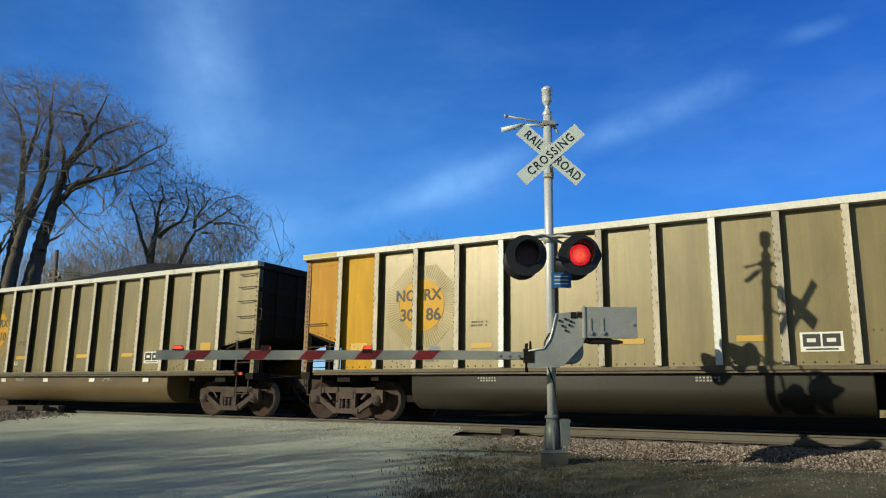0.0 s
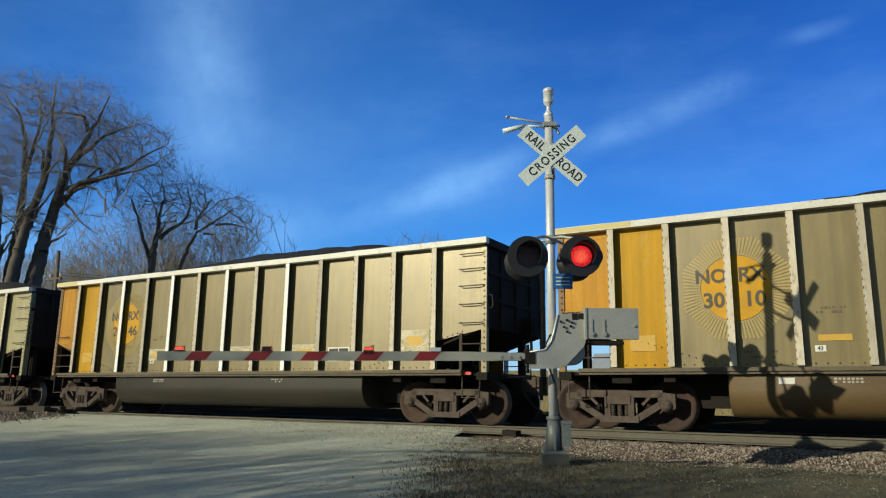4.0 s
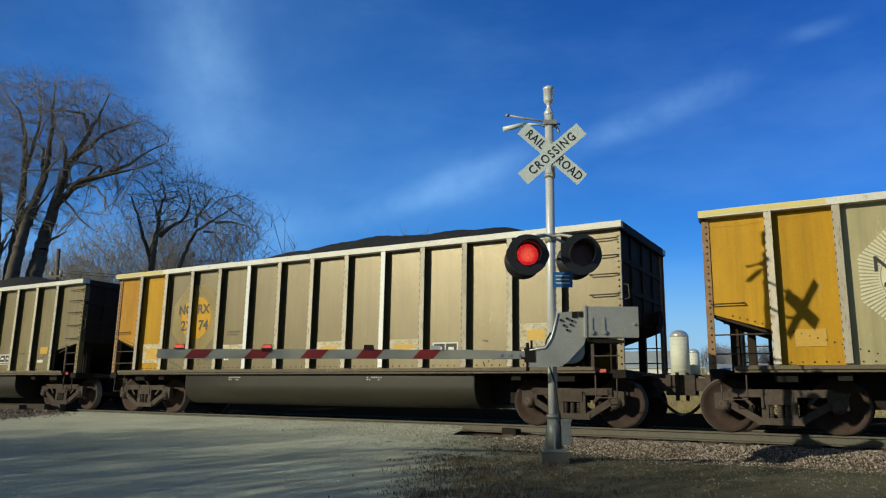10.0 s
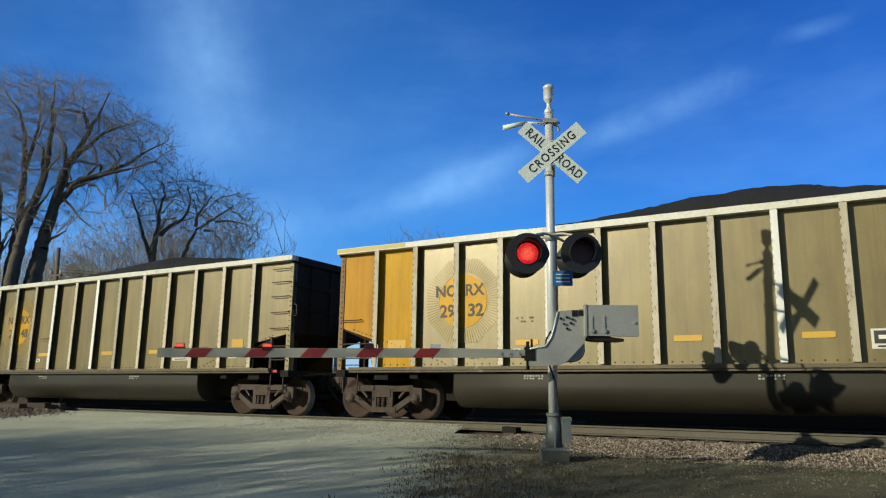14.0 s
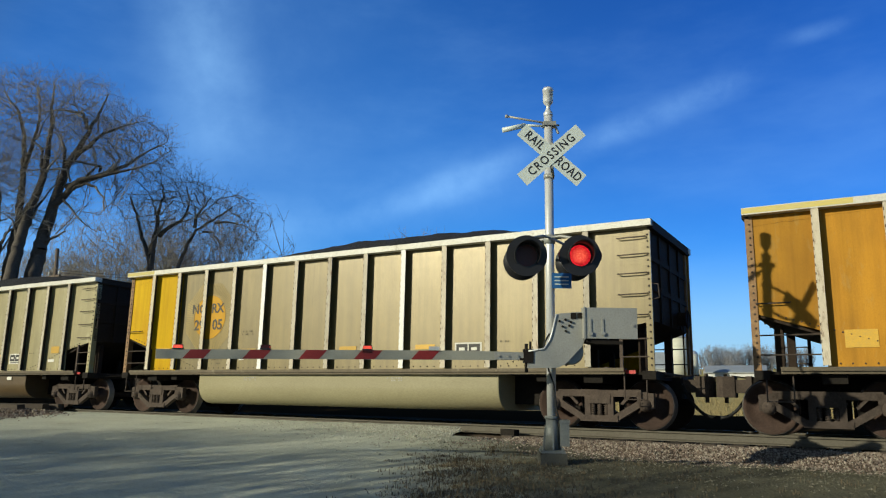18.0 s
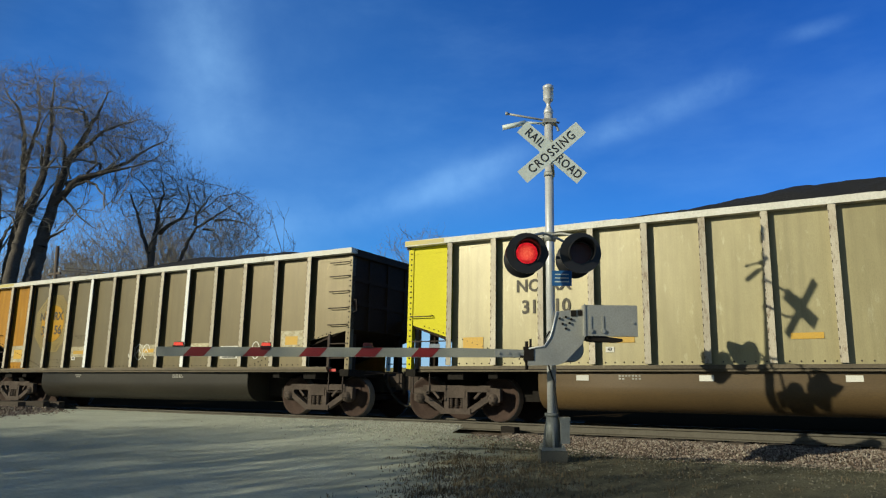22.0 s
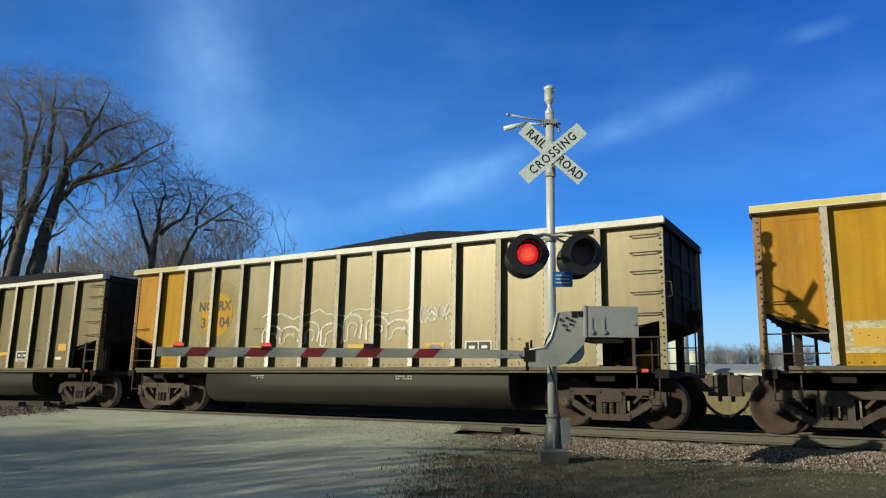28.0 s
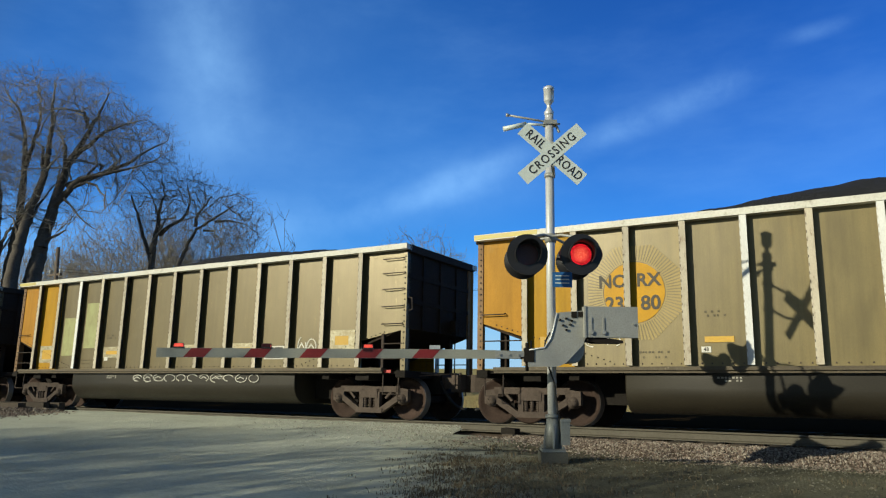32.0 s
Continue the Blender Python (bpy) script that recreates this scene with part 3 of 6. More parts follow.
def scatter_stones(name, count, where, size, material, label, seed):
    """Many small broken stones in one mesh."""
    rnd = random.Random(seed)
    base = np.array([(1, 0, 0), (-1, 0, 0), (0, 1, 0), (0, -1, 0), (0, 0, 1), (0, 0, -1)], float)
    tri = np.array([(0, 2, 4), (2, 1, 4), (1, 3, 4), (3, 0, 4), (2, 0, 5), (1, 2, 5), (3, 1, 5), (0, 3, 5)])
    verts, faces, k = [], [], 0
    for _ in range(count):
        x, y, z = where(rnd)
        s = rnd.uniform(*size)
        m = np.array(Euler((rnd.uniform(0, 6), rnd.uniform(0, 6), rnd.uniform(0, 6))).to_matrix())
        v = (base * np.array([s * rnd.uniform(0.6, 1.2), s * rnd.uniform(0.6, 1.1), s * rnd.uniform(0.5, 0.9)])) @ m.T
        v += np.array([x, y, z + s * 0.25])
        verts.append(v)
        faces.append(tri + k)
        k += 6
    me = bpy.data.meshes.new(name)
    me.from_pydata(np.concatenate(verts).tolist(), [], np.concatenate(faces).tolist())
    me.materials.append(MATS[material])
    return place(name, me, label=label, category="stones", kind="stuff")


def build_stone_material(name, tones):
    """Each stone takes a tone of its own."""
    m = bpy.data.materials.new(name)
    m.use_nodes = True
    nt = m.node_tree
    b = nt.nodes["Principled BSDF"]
    g, r = nt.nodes.new("ShaderNodeNewGeometry"), nt.nodes.new("ShaderNodeValToRGB")
    nt.links.new(g.outputs["Random Per Island"], r.inputs[0])
    e = r.color_ramp.elements
    e[0].position, e[0].color = 0.0, (*tones[0], 1)
    e[1].position, e[1].color = 1.0, (*tones[-1], 1)
    for p, c in zip((0.3, 0.55, 0.8), tones[1:-1]):
        e.new(p).color = (*c, 1)
    n = nt.nodes.new("ShaderNodeTexNoise")
    n.inputs["Scale"].default_value = 30
    mix = nt.nodes.new("ShaderNodeMix")
    mix.data_type, mix.blend_type = "RGBA", "MULTIPLY"
    mix.inputs["Factor"].default_value = 0.4
    nt.links.new(r.outputs[0], mix.inputs["A"])
    nt.links.new(n.outputs[0], mix.inputs["B"])
    nt.links.new(mix.outputs["Result"], b.inputs["Base Color"])
    b.inputs["Roughness"].default_value = 0.9
    b.inputs["Specular IOR Level"].default_value = 0.1
    MATS[name] = m


build_stone_material("loose_stone", ((0.10, 0.08, 0.065), (0.20, 0.155, 0.125), (0.31, 0.235, 0.19), (0.37, 0.325, 0.26), (0.54, 0.47, 0.38)))
build_stone_material("pale_stone", ((0.30, 0.28, 0.22), (0.42, 0.41, 0.33), (0.52, 0.52, 0.42), (0.58, 0.56, 0.46), (0.70, 0.68, 0.58)))
build_stone_material("verge_stone", ((0.08, 0.075, 0.055), (0.11, 0.104, 0.075), (0.145, 0.137, 0.10), (0.19, 0.178, 0.13), (0.30, 0.28, 0.21)))


def on_shoulder(rnd):
    x = rnd.uniform(-6.4, 1.5)
    y = -1.0 - abs(rnd.gauss(0, 1.0))
    p = TRACK @ Vector((x, y, -0.205 - 0.30 * smooth(1.25, 2.5, -y)))
    return x, p.y, max(p.z, ground_z(x, p.y)) - 0.005


def near_verge(rnd):
    x, y = (rnd.uniform(-6.5, 1.5), rnd.uniform(-8.5, -2.2)) if rnd.random() < 0.4 else (rnd.uniform(-4.2, 1.5), rnd.uniform(-6.0, -2.2))
    if x < road_edge(y) - 0.3:
        x = road_edge(y) + rnd.uniform(-0.6, 1.5)
    return x, y, ground_z(x, y) - 0.004


def on_road(rnd):
    y = -1.0 - abs(rnd.gauss(0, 1.6))
    x = road_edge(y) - abs(rnd.gauss(0, 2.2))
    return x, y, ground_z(x, y) + 0.35 * (1.0 - smooth(1.7, 2.6, abs(y))) + 0.01


def past_road(rnd):
    """A low heap on the far shoulder of the road, thinning out onto it."""
    u, v = rnd.random(), rnd.random()
    y = -1.5 - 2.9 * v
    x = -20.3 + 1.1 * abs(rnd.gauss(0, 0.6)) + 0.5 * v - 5.5 * u
    lift = 0.13 * smooth(0.0, 0.3, u) * (1 - smooth(0.5, 1.0, v)) * rnd.random()
    return x, y, ground_z(x, y) + 0.35 * (1.0 - smooth(1.7, 2.6, abs(y))) * 0.9 + lift


def between(rnd):
    x, y = rnd.uniform(-6.3, 3.0), rnd.uniform(-0.65, 2.6)
    p = TRACK @ Vector((x, y, -0.205 - 0.42 * smooth(1.5, 2.5, abs(y))))
    return x, p.y, p.z


scatter_stones("ballast_stones", 19000, on_shoulder, (0.012, 0.028), "loose_stone", "loose crushed pinkish and grey stones along the rail", 1)
scatter_stones("verge_stones", 9000, near_verge, (0.006, 0.019), "verge_stone", "scattered pale stones on the dark verge", 2)
scatter_stones("road_stones", 4500, on_road, (0.007, 0.020), "pale_stone", "loose gravel spilled at the road edge", 3)
scatter_stones("shoulder_stones", 7000, past_road, (0.018, 0.045), "loose_stone", "low spread of crushed pinkish stone past the road", 5)
scatter_stones("track_stones", 2500, between, (0.018, 0.04), "loose_stone", "crushed stone between the ties", 4)


def build_grass(name, count, where, height, label, seed, material="dry_grass"):
    rnd = random.Random(seed)
    verts, faces = [], []
    for _ in range(count):
        cx, cy = where(rnd)
        for _ in range(rnd.randint(6, 11)):
            x, y = cx + rnd.gauss(0, 0.05), cy + rnd.gauss(0, 0.05)
            z, a, h = ground_z(x, y), rnd.uniform(0, 6.28), rnd.uniform(*height)
            lean, w = h * rnd.uniform(0.2, 0.9), rnd.uniform(0.003, 0.006)
            dx, dy = math.cos(a), math.sin(a)
            k = len(verts)
            verts += [(x - dy * w, y + dx * w, z), (x + dy * w, y - dx * w, z), (x + dx * lean * 0.4 + dy * w * 0.7, y + dy * lean * 0.4 - dx * w * 0.7, z + h * 0.7),
                      (x + dx * lean * 0.4 - dy * w * 0.7, y + dy * lean * 0.4 + dx * w * 0.7, z + h * 0.7), (x + dx * lean, y + dy * lean, z + h * (1 - rnd.uniform(0, 0.3)))]
            faces += [(k, k + 1, k + 2, k + 3), (k + 3, k + 2, k + 4)]
    me = bpy.data.meshes.new(name)
    me.from_pydata(verts, [], faces)
    me.materials.append(MATS[material])
    place(name, me, label=label, category="grass", kind="stuff")


def verge_spot(rnd):
    if rnd.random() < 0.6:
        y = rnd.uniform(-9.5, -5.3)
        return road_edge(y) + rnd.gauss(0.8, 0.55), y
    y = rnd.uniform(-9.5, -3.6)
    return road_edge(y) + abs(rnd.gauss(0.6, 2.2)), y


def far_spot(rnd):
    return rnd.uniform(-24, 4), rnd.uniform(11.0, 28)


build_grass("dry_grass", 1300, verge_spot, (0.015, 0.06), "dry brown winter grass on the verge", 5)
build_grass("far_grass", 2200, far_spot, (0.15, 0.45), "tall straw-coloured grass past the track", 6, "straw")


def build_rail_end_block():
    """A short near-black block in place of the shadow beside the near rail, where the road's gravel stops."""
    t = thing("rail_end_block", pose(-6.48, -1.04, -0.09, 0, 0, -22), "short near-black block in place of a shadow beside the rail", "timber", kind="structure")
    bm = bmesh.new()
    box(bm, -0.20, -0.07, -0.12, 0.20, 0.07, 0.035)
    part("timber", bm, "underframe", t, bevel=0.02)


build_rail_end_block()

# ---- coal train ----
PITCH = 16.0218                     # coupler to coupler
RIB = [-6.08, -5.066, -4.053, -3.04, -2.026, -1.013, 0.0, 1.013, 2.026, 3.05, 4.075, 5.10, 6.135]
LEFT, RIGHT = -7.172, 7.357
SKIN, OUT = -1.455, -1.604           # the sheet and the ribs' faces
Z_SILL, Z_RIB, Z_TOP = 1.10, 3.655, 3.775


def at_time(t):
    """How far the first car's middle has come after t seconds."""
    return -4.4277 + 5.48585 * t + 0.0231710 * t * t - 7.6879e-5 * t ** 3


def panel_mesh(x0, x1, material, cut=None):
    """A pressed side sheet, slightly bowed. cut: heights of its lower edge at x0 and x1."""
    def make():
        bm = bmesh.new()
        nu, nv = 6, 9
        rows = []
        for j in range(nv):
            row = []
            for i in range(nu):
                u, v = i / (nu - 1), j / (nv - 1)
                x = x0 + (x1 - x0) * u
                low = Z_SILL if cut is None else cut[0] + (cut[1] - cut[0]) * u
                z = low + (Z_RIB - low) * v
                y = SKIN + 0.002 * math.sin(math.pi * u) * math.sin(math.pi * v) + 0.0042 * noise.noise((x * 1.7, z * 1.3, 0))
                row.append((x, y, z))
            rows.append(row)
        front = [[bm.verts.new(c) for c in r] for r in rows]
        back = [[bm.verts.new((c[0], c[1] + 0.03, c[2])) for c in r] for r in rows]
        for j in range(nv - 1):
            for i in range(nu - 1):
                bm.faces.new((front[j][i], front[j][i + 1], front[j + 1][i + 1], front[j + 1][i])).smooth = True
                bm.faces.new((back[j][i], back[j + 1][i], back[j + 1][i + 1], back[j][i + 1])).smooth = True
        # the rim has corners of its own, so that the face shades evenly
        rim = [(j, i) for j, i in [(0, i) for i in range(nu)] + [(j, nu - 1) for j in range(1, nv)] + [(nv - 1, i) for i in range(nu - 2, -1, -1)] + [(j, 0) for j in range(nv - 2, 0, -1)]]
        edge = [(bm.verts.new(front[j][i].co), bm.verts.new(back[j][i].co)) for j, i in rim]
        for (a0, a1), (b0, b1) in zip(edge, edge[1:] + edge[:1]):
            bm.faces.new((a0, a1, b1, b0))
        return finish(bm, "side_panel", material)
    return cached(("panel", round(x0, 3), material), make)


def rib_mesh(material):
    def make():
        bm = bmesh.new()
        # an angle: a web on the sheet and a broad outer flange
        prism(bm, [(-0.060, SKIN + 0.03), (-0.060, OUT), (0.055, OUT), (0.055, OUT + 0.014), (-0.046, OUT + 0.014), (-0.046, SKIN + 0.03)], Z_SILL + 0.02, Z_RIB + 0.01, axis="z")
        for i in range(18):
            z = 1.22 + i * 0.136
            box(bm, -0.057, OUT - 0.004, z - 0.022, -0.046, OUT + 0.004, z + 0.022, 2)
        me = finish(bm, "rib", [material, "rib_inner_shade", "truck_rust" if material == "rib_worn" else "rib_worn"])
        # painted shade on the faces behind the outer flange
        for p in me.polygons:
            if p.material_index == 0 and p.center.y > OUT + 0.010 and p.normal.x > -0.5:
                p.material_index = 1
        return me
    return cached(("rib", material), make)


def corner_mesh(material):
    """A riveted corner angle."""
    def make():
        bm = bmesh.new()
        box(bm, -0.06, SKIN - 0.022, 1.04, 0.06, SKIN + 0.02, Z_RIB)
        box(bm, -0.02, SKIN + 0.02, 1.04, 0.02, SKIN + 0.16, Z_RIB)
        for i in range(21):
            z = 1.15 + i * 0.118
            tube(bm, (0.012, SKIN - 0.020, z), (0.012, SKIN - 0.040, z), 0.021, 0.014, 6, mi=1)
        return finish(bm, "corner_post", [material, "truck_rust"])
    return cached(("corner", material), make)


def chord_mesh(material):
    def make():
        bm = bmesh.new()
        n = 28
        for i in range(n):
            x0, x1 = LEFT - 0.02 + (RIGHT - LEFT + 0.04) * i / n, LEFT - 0.02 + (RIGHT - LEFT + 0.04) * (i + 1) / n
            s = 0.012 * noise.noise((i * 0.6, 3.0, 0))
            box(bm, x0, OUT - 0.016, Z_RIB, x1, SKIN + 0.06, Z_TOP + s)
        bmesh.ops.remove_doubles(bm, verts=bm.verts, dist=1e-4)
        return finish(bm, "top_chord", material)
    return cached(("chord", material), make)


def sill_mesh(material):
    def make():
        bm = bmesh.new()
        box(bm, -6.75, OUT - 0.006, 1.035, 6.80, SKIN + 0.05, Z_SILL)
        box(bm, -6.75, OUT + 0.03, 0.99, 6.80, OUT + 0.06, 1.035)
        return finish(bm, "side_sill", material)
    return cached(("sill", material), make)


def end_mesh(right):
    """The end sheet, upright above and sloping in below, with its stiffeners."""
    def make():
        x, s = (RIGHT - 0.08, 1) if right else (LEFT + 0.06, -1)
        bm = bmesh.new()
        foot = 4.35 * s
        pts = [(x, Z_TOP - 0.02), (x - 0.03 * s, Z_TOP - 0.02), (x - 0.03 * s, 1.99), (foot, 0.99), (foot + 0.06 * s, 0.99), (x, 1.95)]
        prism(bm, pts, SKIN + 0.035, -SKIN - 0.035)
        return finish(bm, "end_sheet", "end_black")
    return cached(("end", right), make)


def tub_mesh(material):
    def make():
        prof = [(-1.47, 1.03)]
        for i in range(9):
            a = math.pi / 2 * i / 8
            prof.append((-1.02 - 0.45 * math.cos(a), 0.73 - 0.45 * math.sin(a)))
        prof += [(-y, z) for y, z in prof[::-1]]
        bm = bmesh.new()
        rings = []
        for x in (-4.18, -4.15, -2.1, 0.0, 2.1, 4.22, 4.25):
            g = 0.98 if abs(x) > 4.16 else 1.0
            rings.append([bm.verts.new((x, y * g, 1.03 + (z - 1.03) * g)) for y, z in prof])
        for A, B in zip(rings, rings[1:]):
            for i in range(len(prof) - 1):
                bm.faces.new((A[i], A[i + 1], B[i + 1], B[i])).smooth = True
        bm.faces.new(rings[0])
        bm.faces.new(rings[-1][::-1])
        return finish(bm, "tub", material)
    return cached(("tub", material), make)


def coal_mesh(v, much):
    """A heaped load, low at the car's ends."""
    def make():
        def h(x, y):
            u = (x - 0.7) / (6.4 if x > 0.7 else 7.2)
            heap = max(0.0, 1 - abs(u) ** (2.6 if u > 0 else 1.7)) * much * (0.92 + 0.16 * noise.noise((x * 0.35, v * 5.0, 0)))
            across = 1 - 0.75 * abs(y / 1.46) ** 1.7
            return 3.50 + heap * across + 0.05 * noise.noise((x * 1.5, y * 1.5, v)) + 0.03 * noise.noise((x * 6, y * 6, v))
        return grid_mesh("coal_load", span((LEFT + 0.12, RIGHT - 0.14, 0.12)), span((-1.46, 1.46, 0.146)), h, "coal")
    return cached(("coal", v, much), make)


def truck_frame():
    """A cast side frame with its spring window, seen from outside at y below zero."""
    bm = bmesh.new()
    y0, y1 = -0.06, 0.06
    bar(bm, -0.80, 0.66, 0.80, 0.66, 0.13, y0, y1)
    for s in (-1, 1):
        prism(bm, [(s * 0.78, 0.36), (s * 1.02, 0.40), (s * 1.02, 0.66), (s * 0.70, 0.70), (s * 0.72, 0.50)][::s], y0, y1)
        bar(bm, s * 0.80, 0.50, s * 0.30, 0.20, 0.12, y0, y1)
        bar(bm, s * 0.22, 0.18, s * 0.22, 0.66, 0.11, y0, y1)
        bar(bm, s * 0.62, 0.66, s * 0.42, 0.46, 0.05, y0 + 0.02, y1 - 0.02)
    bar(bm, -0.36, 0.20, 0.36, 0.20, 0.11, y0 - 0.02, y1)
    box(bm, -0.22, y0 - 0.015, 0.47, 0.22, y1, 0.62)
    return finish(bm, "side_frame", "truck_rust", 0.012)


def springs():
    bm = bmesh.new()
    for x in (-0.13, 0.0, 0.13):
        for i in range(6):
            z = 0.255 + i * 0.036
            lathe(bm, [(0.045, -0.011), (0.055, 0.0), (0.045, 0.011)], 10, "z", (x, 0, z))
        tube(bm, (x, 0, 0.25), (x, 0, 0.47), 0.035, n=8)
    return finish(bm, "spring_nest", "truck_rust")


def wheelset():
    bm = bmesh.new()
    for s in (-1, 1):
        g = GAUGE * s
        prof = [(0.07, g + s * 0.135), (0.13, g + s * 0.135), (0.15, g + s * 0.07), (0.33, g + s * 0.05), (0.385, g + s * 0.115), (0.445, g + s * 0.125),
                (0.452, g + s * 0.115), (0.457, g + s * 0.02), (0.483, g - s * 0.005), (0.483, g - s * 0.022), (0.445, g - s * 0.022), (0.385, g - s * 0.012),
                (0.30, g + s * 0.0), (0.14, g + s * 0.02), (0.09, g - s * 0.03)]
        lathe(bm, prof, 32)
    tube(bm, (0, -1.02, 0), (0, 1.02, 0), 0.075, n=12)
    for s in (-1, 1):
        for a in range(3):
            c, q = math.cos(a * 2.094), math.sin(a * 2.094)
            tube(bm, (0.05 * c, s * 1.02, 0.05 * q), (0.05 * c, s * 1.04, 0.05 * q), 0.014, n=6)
    me = finish(bm, "wheelset", ["wheel_rust", "tread_steel"])
    for p in me.polygons:
        r = math.hypot(p.center.x, p.center.z)
        if 0.444 < r and abs(p.normal.y) < 0.75:
            p.material_index = 1
    return me


def bearing():
    bm = bmesh.new()
    lathe(bm, [(0.02, -0.16), (0.085, -0.155), (0.095, -0.11), (0.125, -0.09), (0.125, 0.06), (0.08, 0.07)], 14)
    for a in range(3):
        c, q = 0.055 * math.cos(a * 2.094 + 0.5), 0.055 * math.sin(a * 2.094 + 0.5)
        tube(bm, (c, -0.15, q), (c, -0.175, q), 0.014, n=6)
    return finish(bm, "bearing", "truck_rust")


def bolster():
    bm = bmesh.new()
    box(bm, -0.22, -1.05, 0.50, 0.22, 1.05, 0.66)
    box(bm, -0.16, -0.45, 0.66, 0.16, 0.45, 0.80)
    for s in (-1, 1):
        box(bm, s * 0.48 - 0.05, -0.95, 0.30, s * 0.48 + 0.05, 0.95, 0.42)
        for q in (-1, 1):
            box(bm, s * 0.42 - 0.06, q * GAUGE - 0.05, 0.28, s * 0.42 + 0.06, q * GAUGE + 0.09, 0.62)
    return finish(bm, "bolster", "underframe")


WHEELS = []                         # each: wheelset, its car's number, its place on the truck
TRUCK_X, AXLE = 6.1625, 0.865


def build_truck(car, number, x, turned):
    truck = place("truck", cached("bolster", bolster), car, pose(x, 0, 0, 0, 0, 180 if turned else 0))
    for s in (-1, 1):
        turn = 0 if s < 0 else 180
        place("side_frame", cached("side_frame", truck_frame), truck, pose(0, s * 1.06, 0, 0, 0, turn))
        place("spring_nest", cached("springs", springs), truck, pose(0, s * 1.06, 0))
        for a in (-AXLE, AXLE):
            place("bearing", cached("bearing", bearing), truck, pose(a, s * 1.02, 0.457, 0, 0, turn))
    for a in (-AXLE, AXLE):
        w = place("wheelset", cached("wheelset", wheelset), truck, pose(a, 0, 0.457))
        WHEELS.append((w, number, a, turned))
    return truck


def block(name, size, material, bevel=0.0):
    """A shared bar of that size about its middle."""
    def make():
        bm = bmesh.new()
        x, y, z = (v / 2 for v in size)
        box(bm, -x, -y, -z, x, y, z)
        return finish(bm, name, material, bevel)
    return cached(("block", size, material), make)


def put(name, x0, y0, z0, x1, y1, z1, material, car):
    size = tuple(round(abs(b - a), 3) for a, b in ((x0, x1), (y0, y1), (z0, z1)))
    place(name, block(name, size, material, 0.006), car, pose((x0 + x1) / 2, (y0 + y1) / 2, (z0 + z1) / 2))


def build_ends(car):
    """Stiffeners on the end sheets, and the centre sill, beams and posts under the slopes."""
    put("centre_sill", -7.35, -0.33, 0.58, 7.50, 0.33, 0.98, "underframe", car)
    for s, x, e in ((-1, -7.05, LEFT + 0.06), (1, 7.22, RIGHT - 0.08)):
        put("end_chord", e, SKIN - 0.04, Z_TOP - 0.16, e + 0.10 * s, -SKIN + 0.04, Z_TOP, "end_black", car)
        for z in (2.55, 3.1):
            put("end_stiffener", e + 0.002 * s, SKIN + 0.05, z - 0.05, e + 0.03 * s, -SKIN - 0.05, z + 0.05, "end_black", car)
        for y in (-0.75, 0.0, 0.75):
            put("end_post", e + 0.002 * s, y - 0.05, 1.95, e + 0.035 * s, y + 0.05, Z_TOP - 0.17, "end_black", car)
        put("end_beam", x - 0.12, -1.50, 0.90, x + 0.12, 1.50, 1.05, "underframe", car)
        put("body_bolster", x - s * 1.05 - 0.18, -1.43, 0.84, x - s * 1.05 + 0.18, 1.43, 0.979, "underframe", car)
        put("platform", x - s * 0.12, -1.43, 0.985, x - s * 2.6, 1.43, 1.026, "underframe", car)
        put("slope_hopper", s * 4.26, -0.70, 0.42, s * 5.0, 0.70, 0.984, "underframe", car)
        put("cross_beam", s * 5.15 - 0.1, -1.43, 0.86, s * 5.15 + 0.1, 1.43, 0.982, "underframe", car)
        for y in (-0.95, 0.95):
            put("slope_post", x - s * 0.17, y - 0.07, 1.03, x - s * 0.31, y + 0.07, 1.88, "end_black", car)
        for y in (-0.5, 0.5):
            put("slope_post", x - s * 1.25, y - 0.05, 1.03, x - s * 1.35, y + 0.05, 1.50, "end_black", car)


def ladder_mesh(right):
    """The open ladder frame under an end panel's corner, and the sill step below."""
    s, x = (1, RIGHT - 0.13) if right else (-1, LEFT + 0.12)
    bm = bmesh.new()
    if right:
        box(bm, x - 0.53, SKIN - 0.03, 1.0, x - 0.47, SKIN + 0.02, 1.84)
    for z in (1.30, 1.62):
        tube(bm, (x - s * 0.5 * (1 if right else 1.8), SKIN - 0.02, z), (x, SKIN - 0.02, z), 0.014, n=6)
    return finish(bm, "ladder_frame", "truck_rust")


def step_mesh(right):
    s, x = (1, RIGHT - 0.13) if right else (-1, LEFT + 0.12)
    bm = bmesh.new()
    pipe(bm, [(x - s * 0.06, SKIN - 0.01, 1.0), (x - s * 0.06, SKIN - 0.02, 0.55), (x - s * 0.46, SKIN - 0.02, 0.55), (x - s * 0.46, SKIN - 0.01, 1.0)], 0.015)
    return finish(bm, "step", "truck_rust")


def rung_mesh(length):
    bm = bmesh.new()
    y = SKIN - 0.03
    pipe(bm, [(0, y + 0.03, 0.02), (0, y - 0.055, 0), (length, y - 0.055, 0), (length, y + 0.03, 0.02)], 0.012)
    return finish(bm, "rung", "truck_rust")


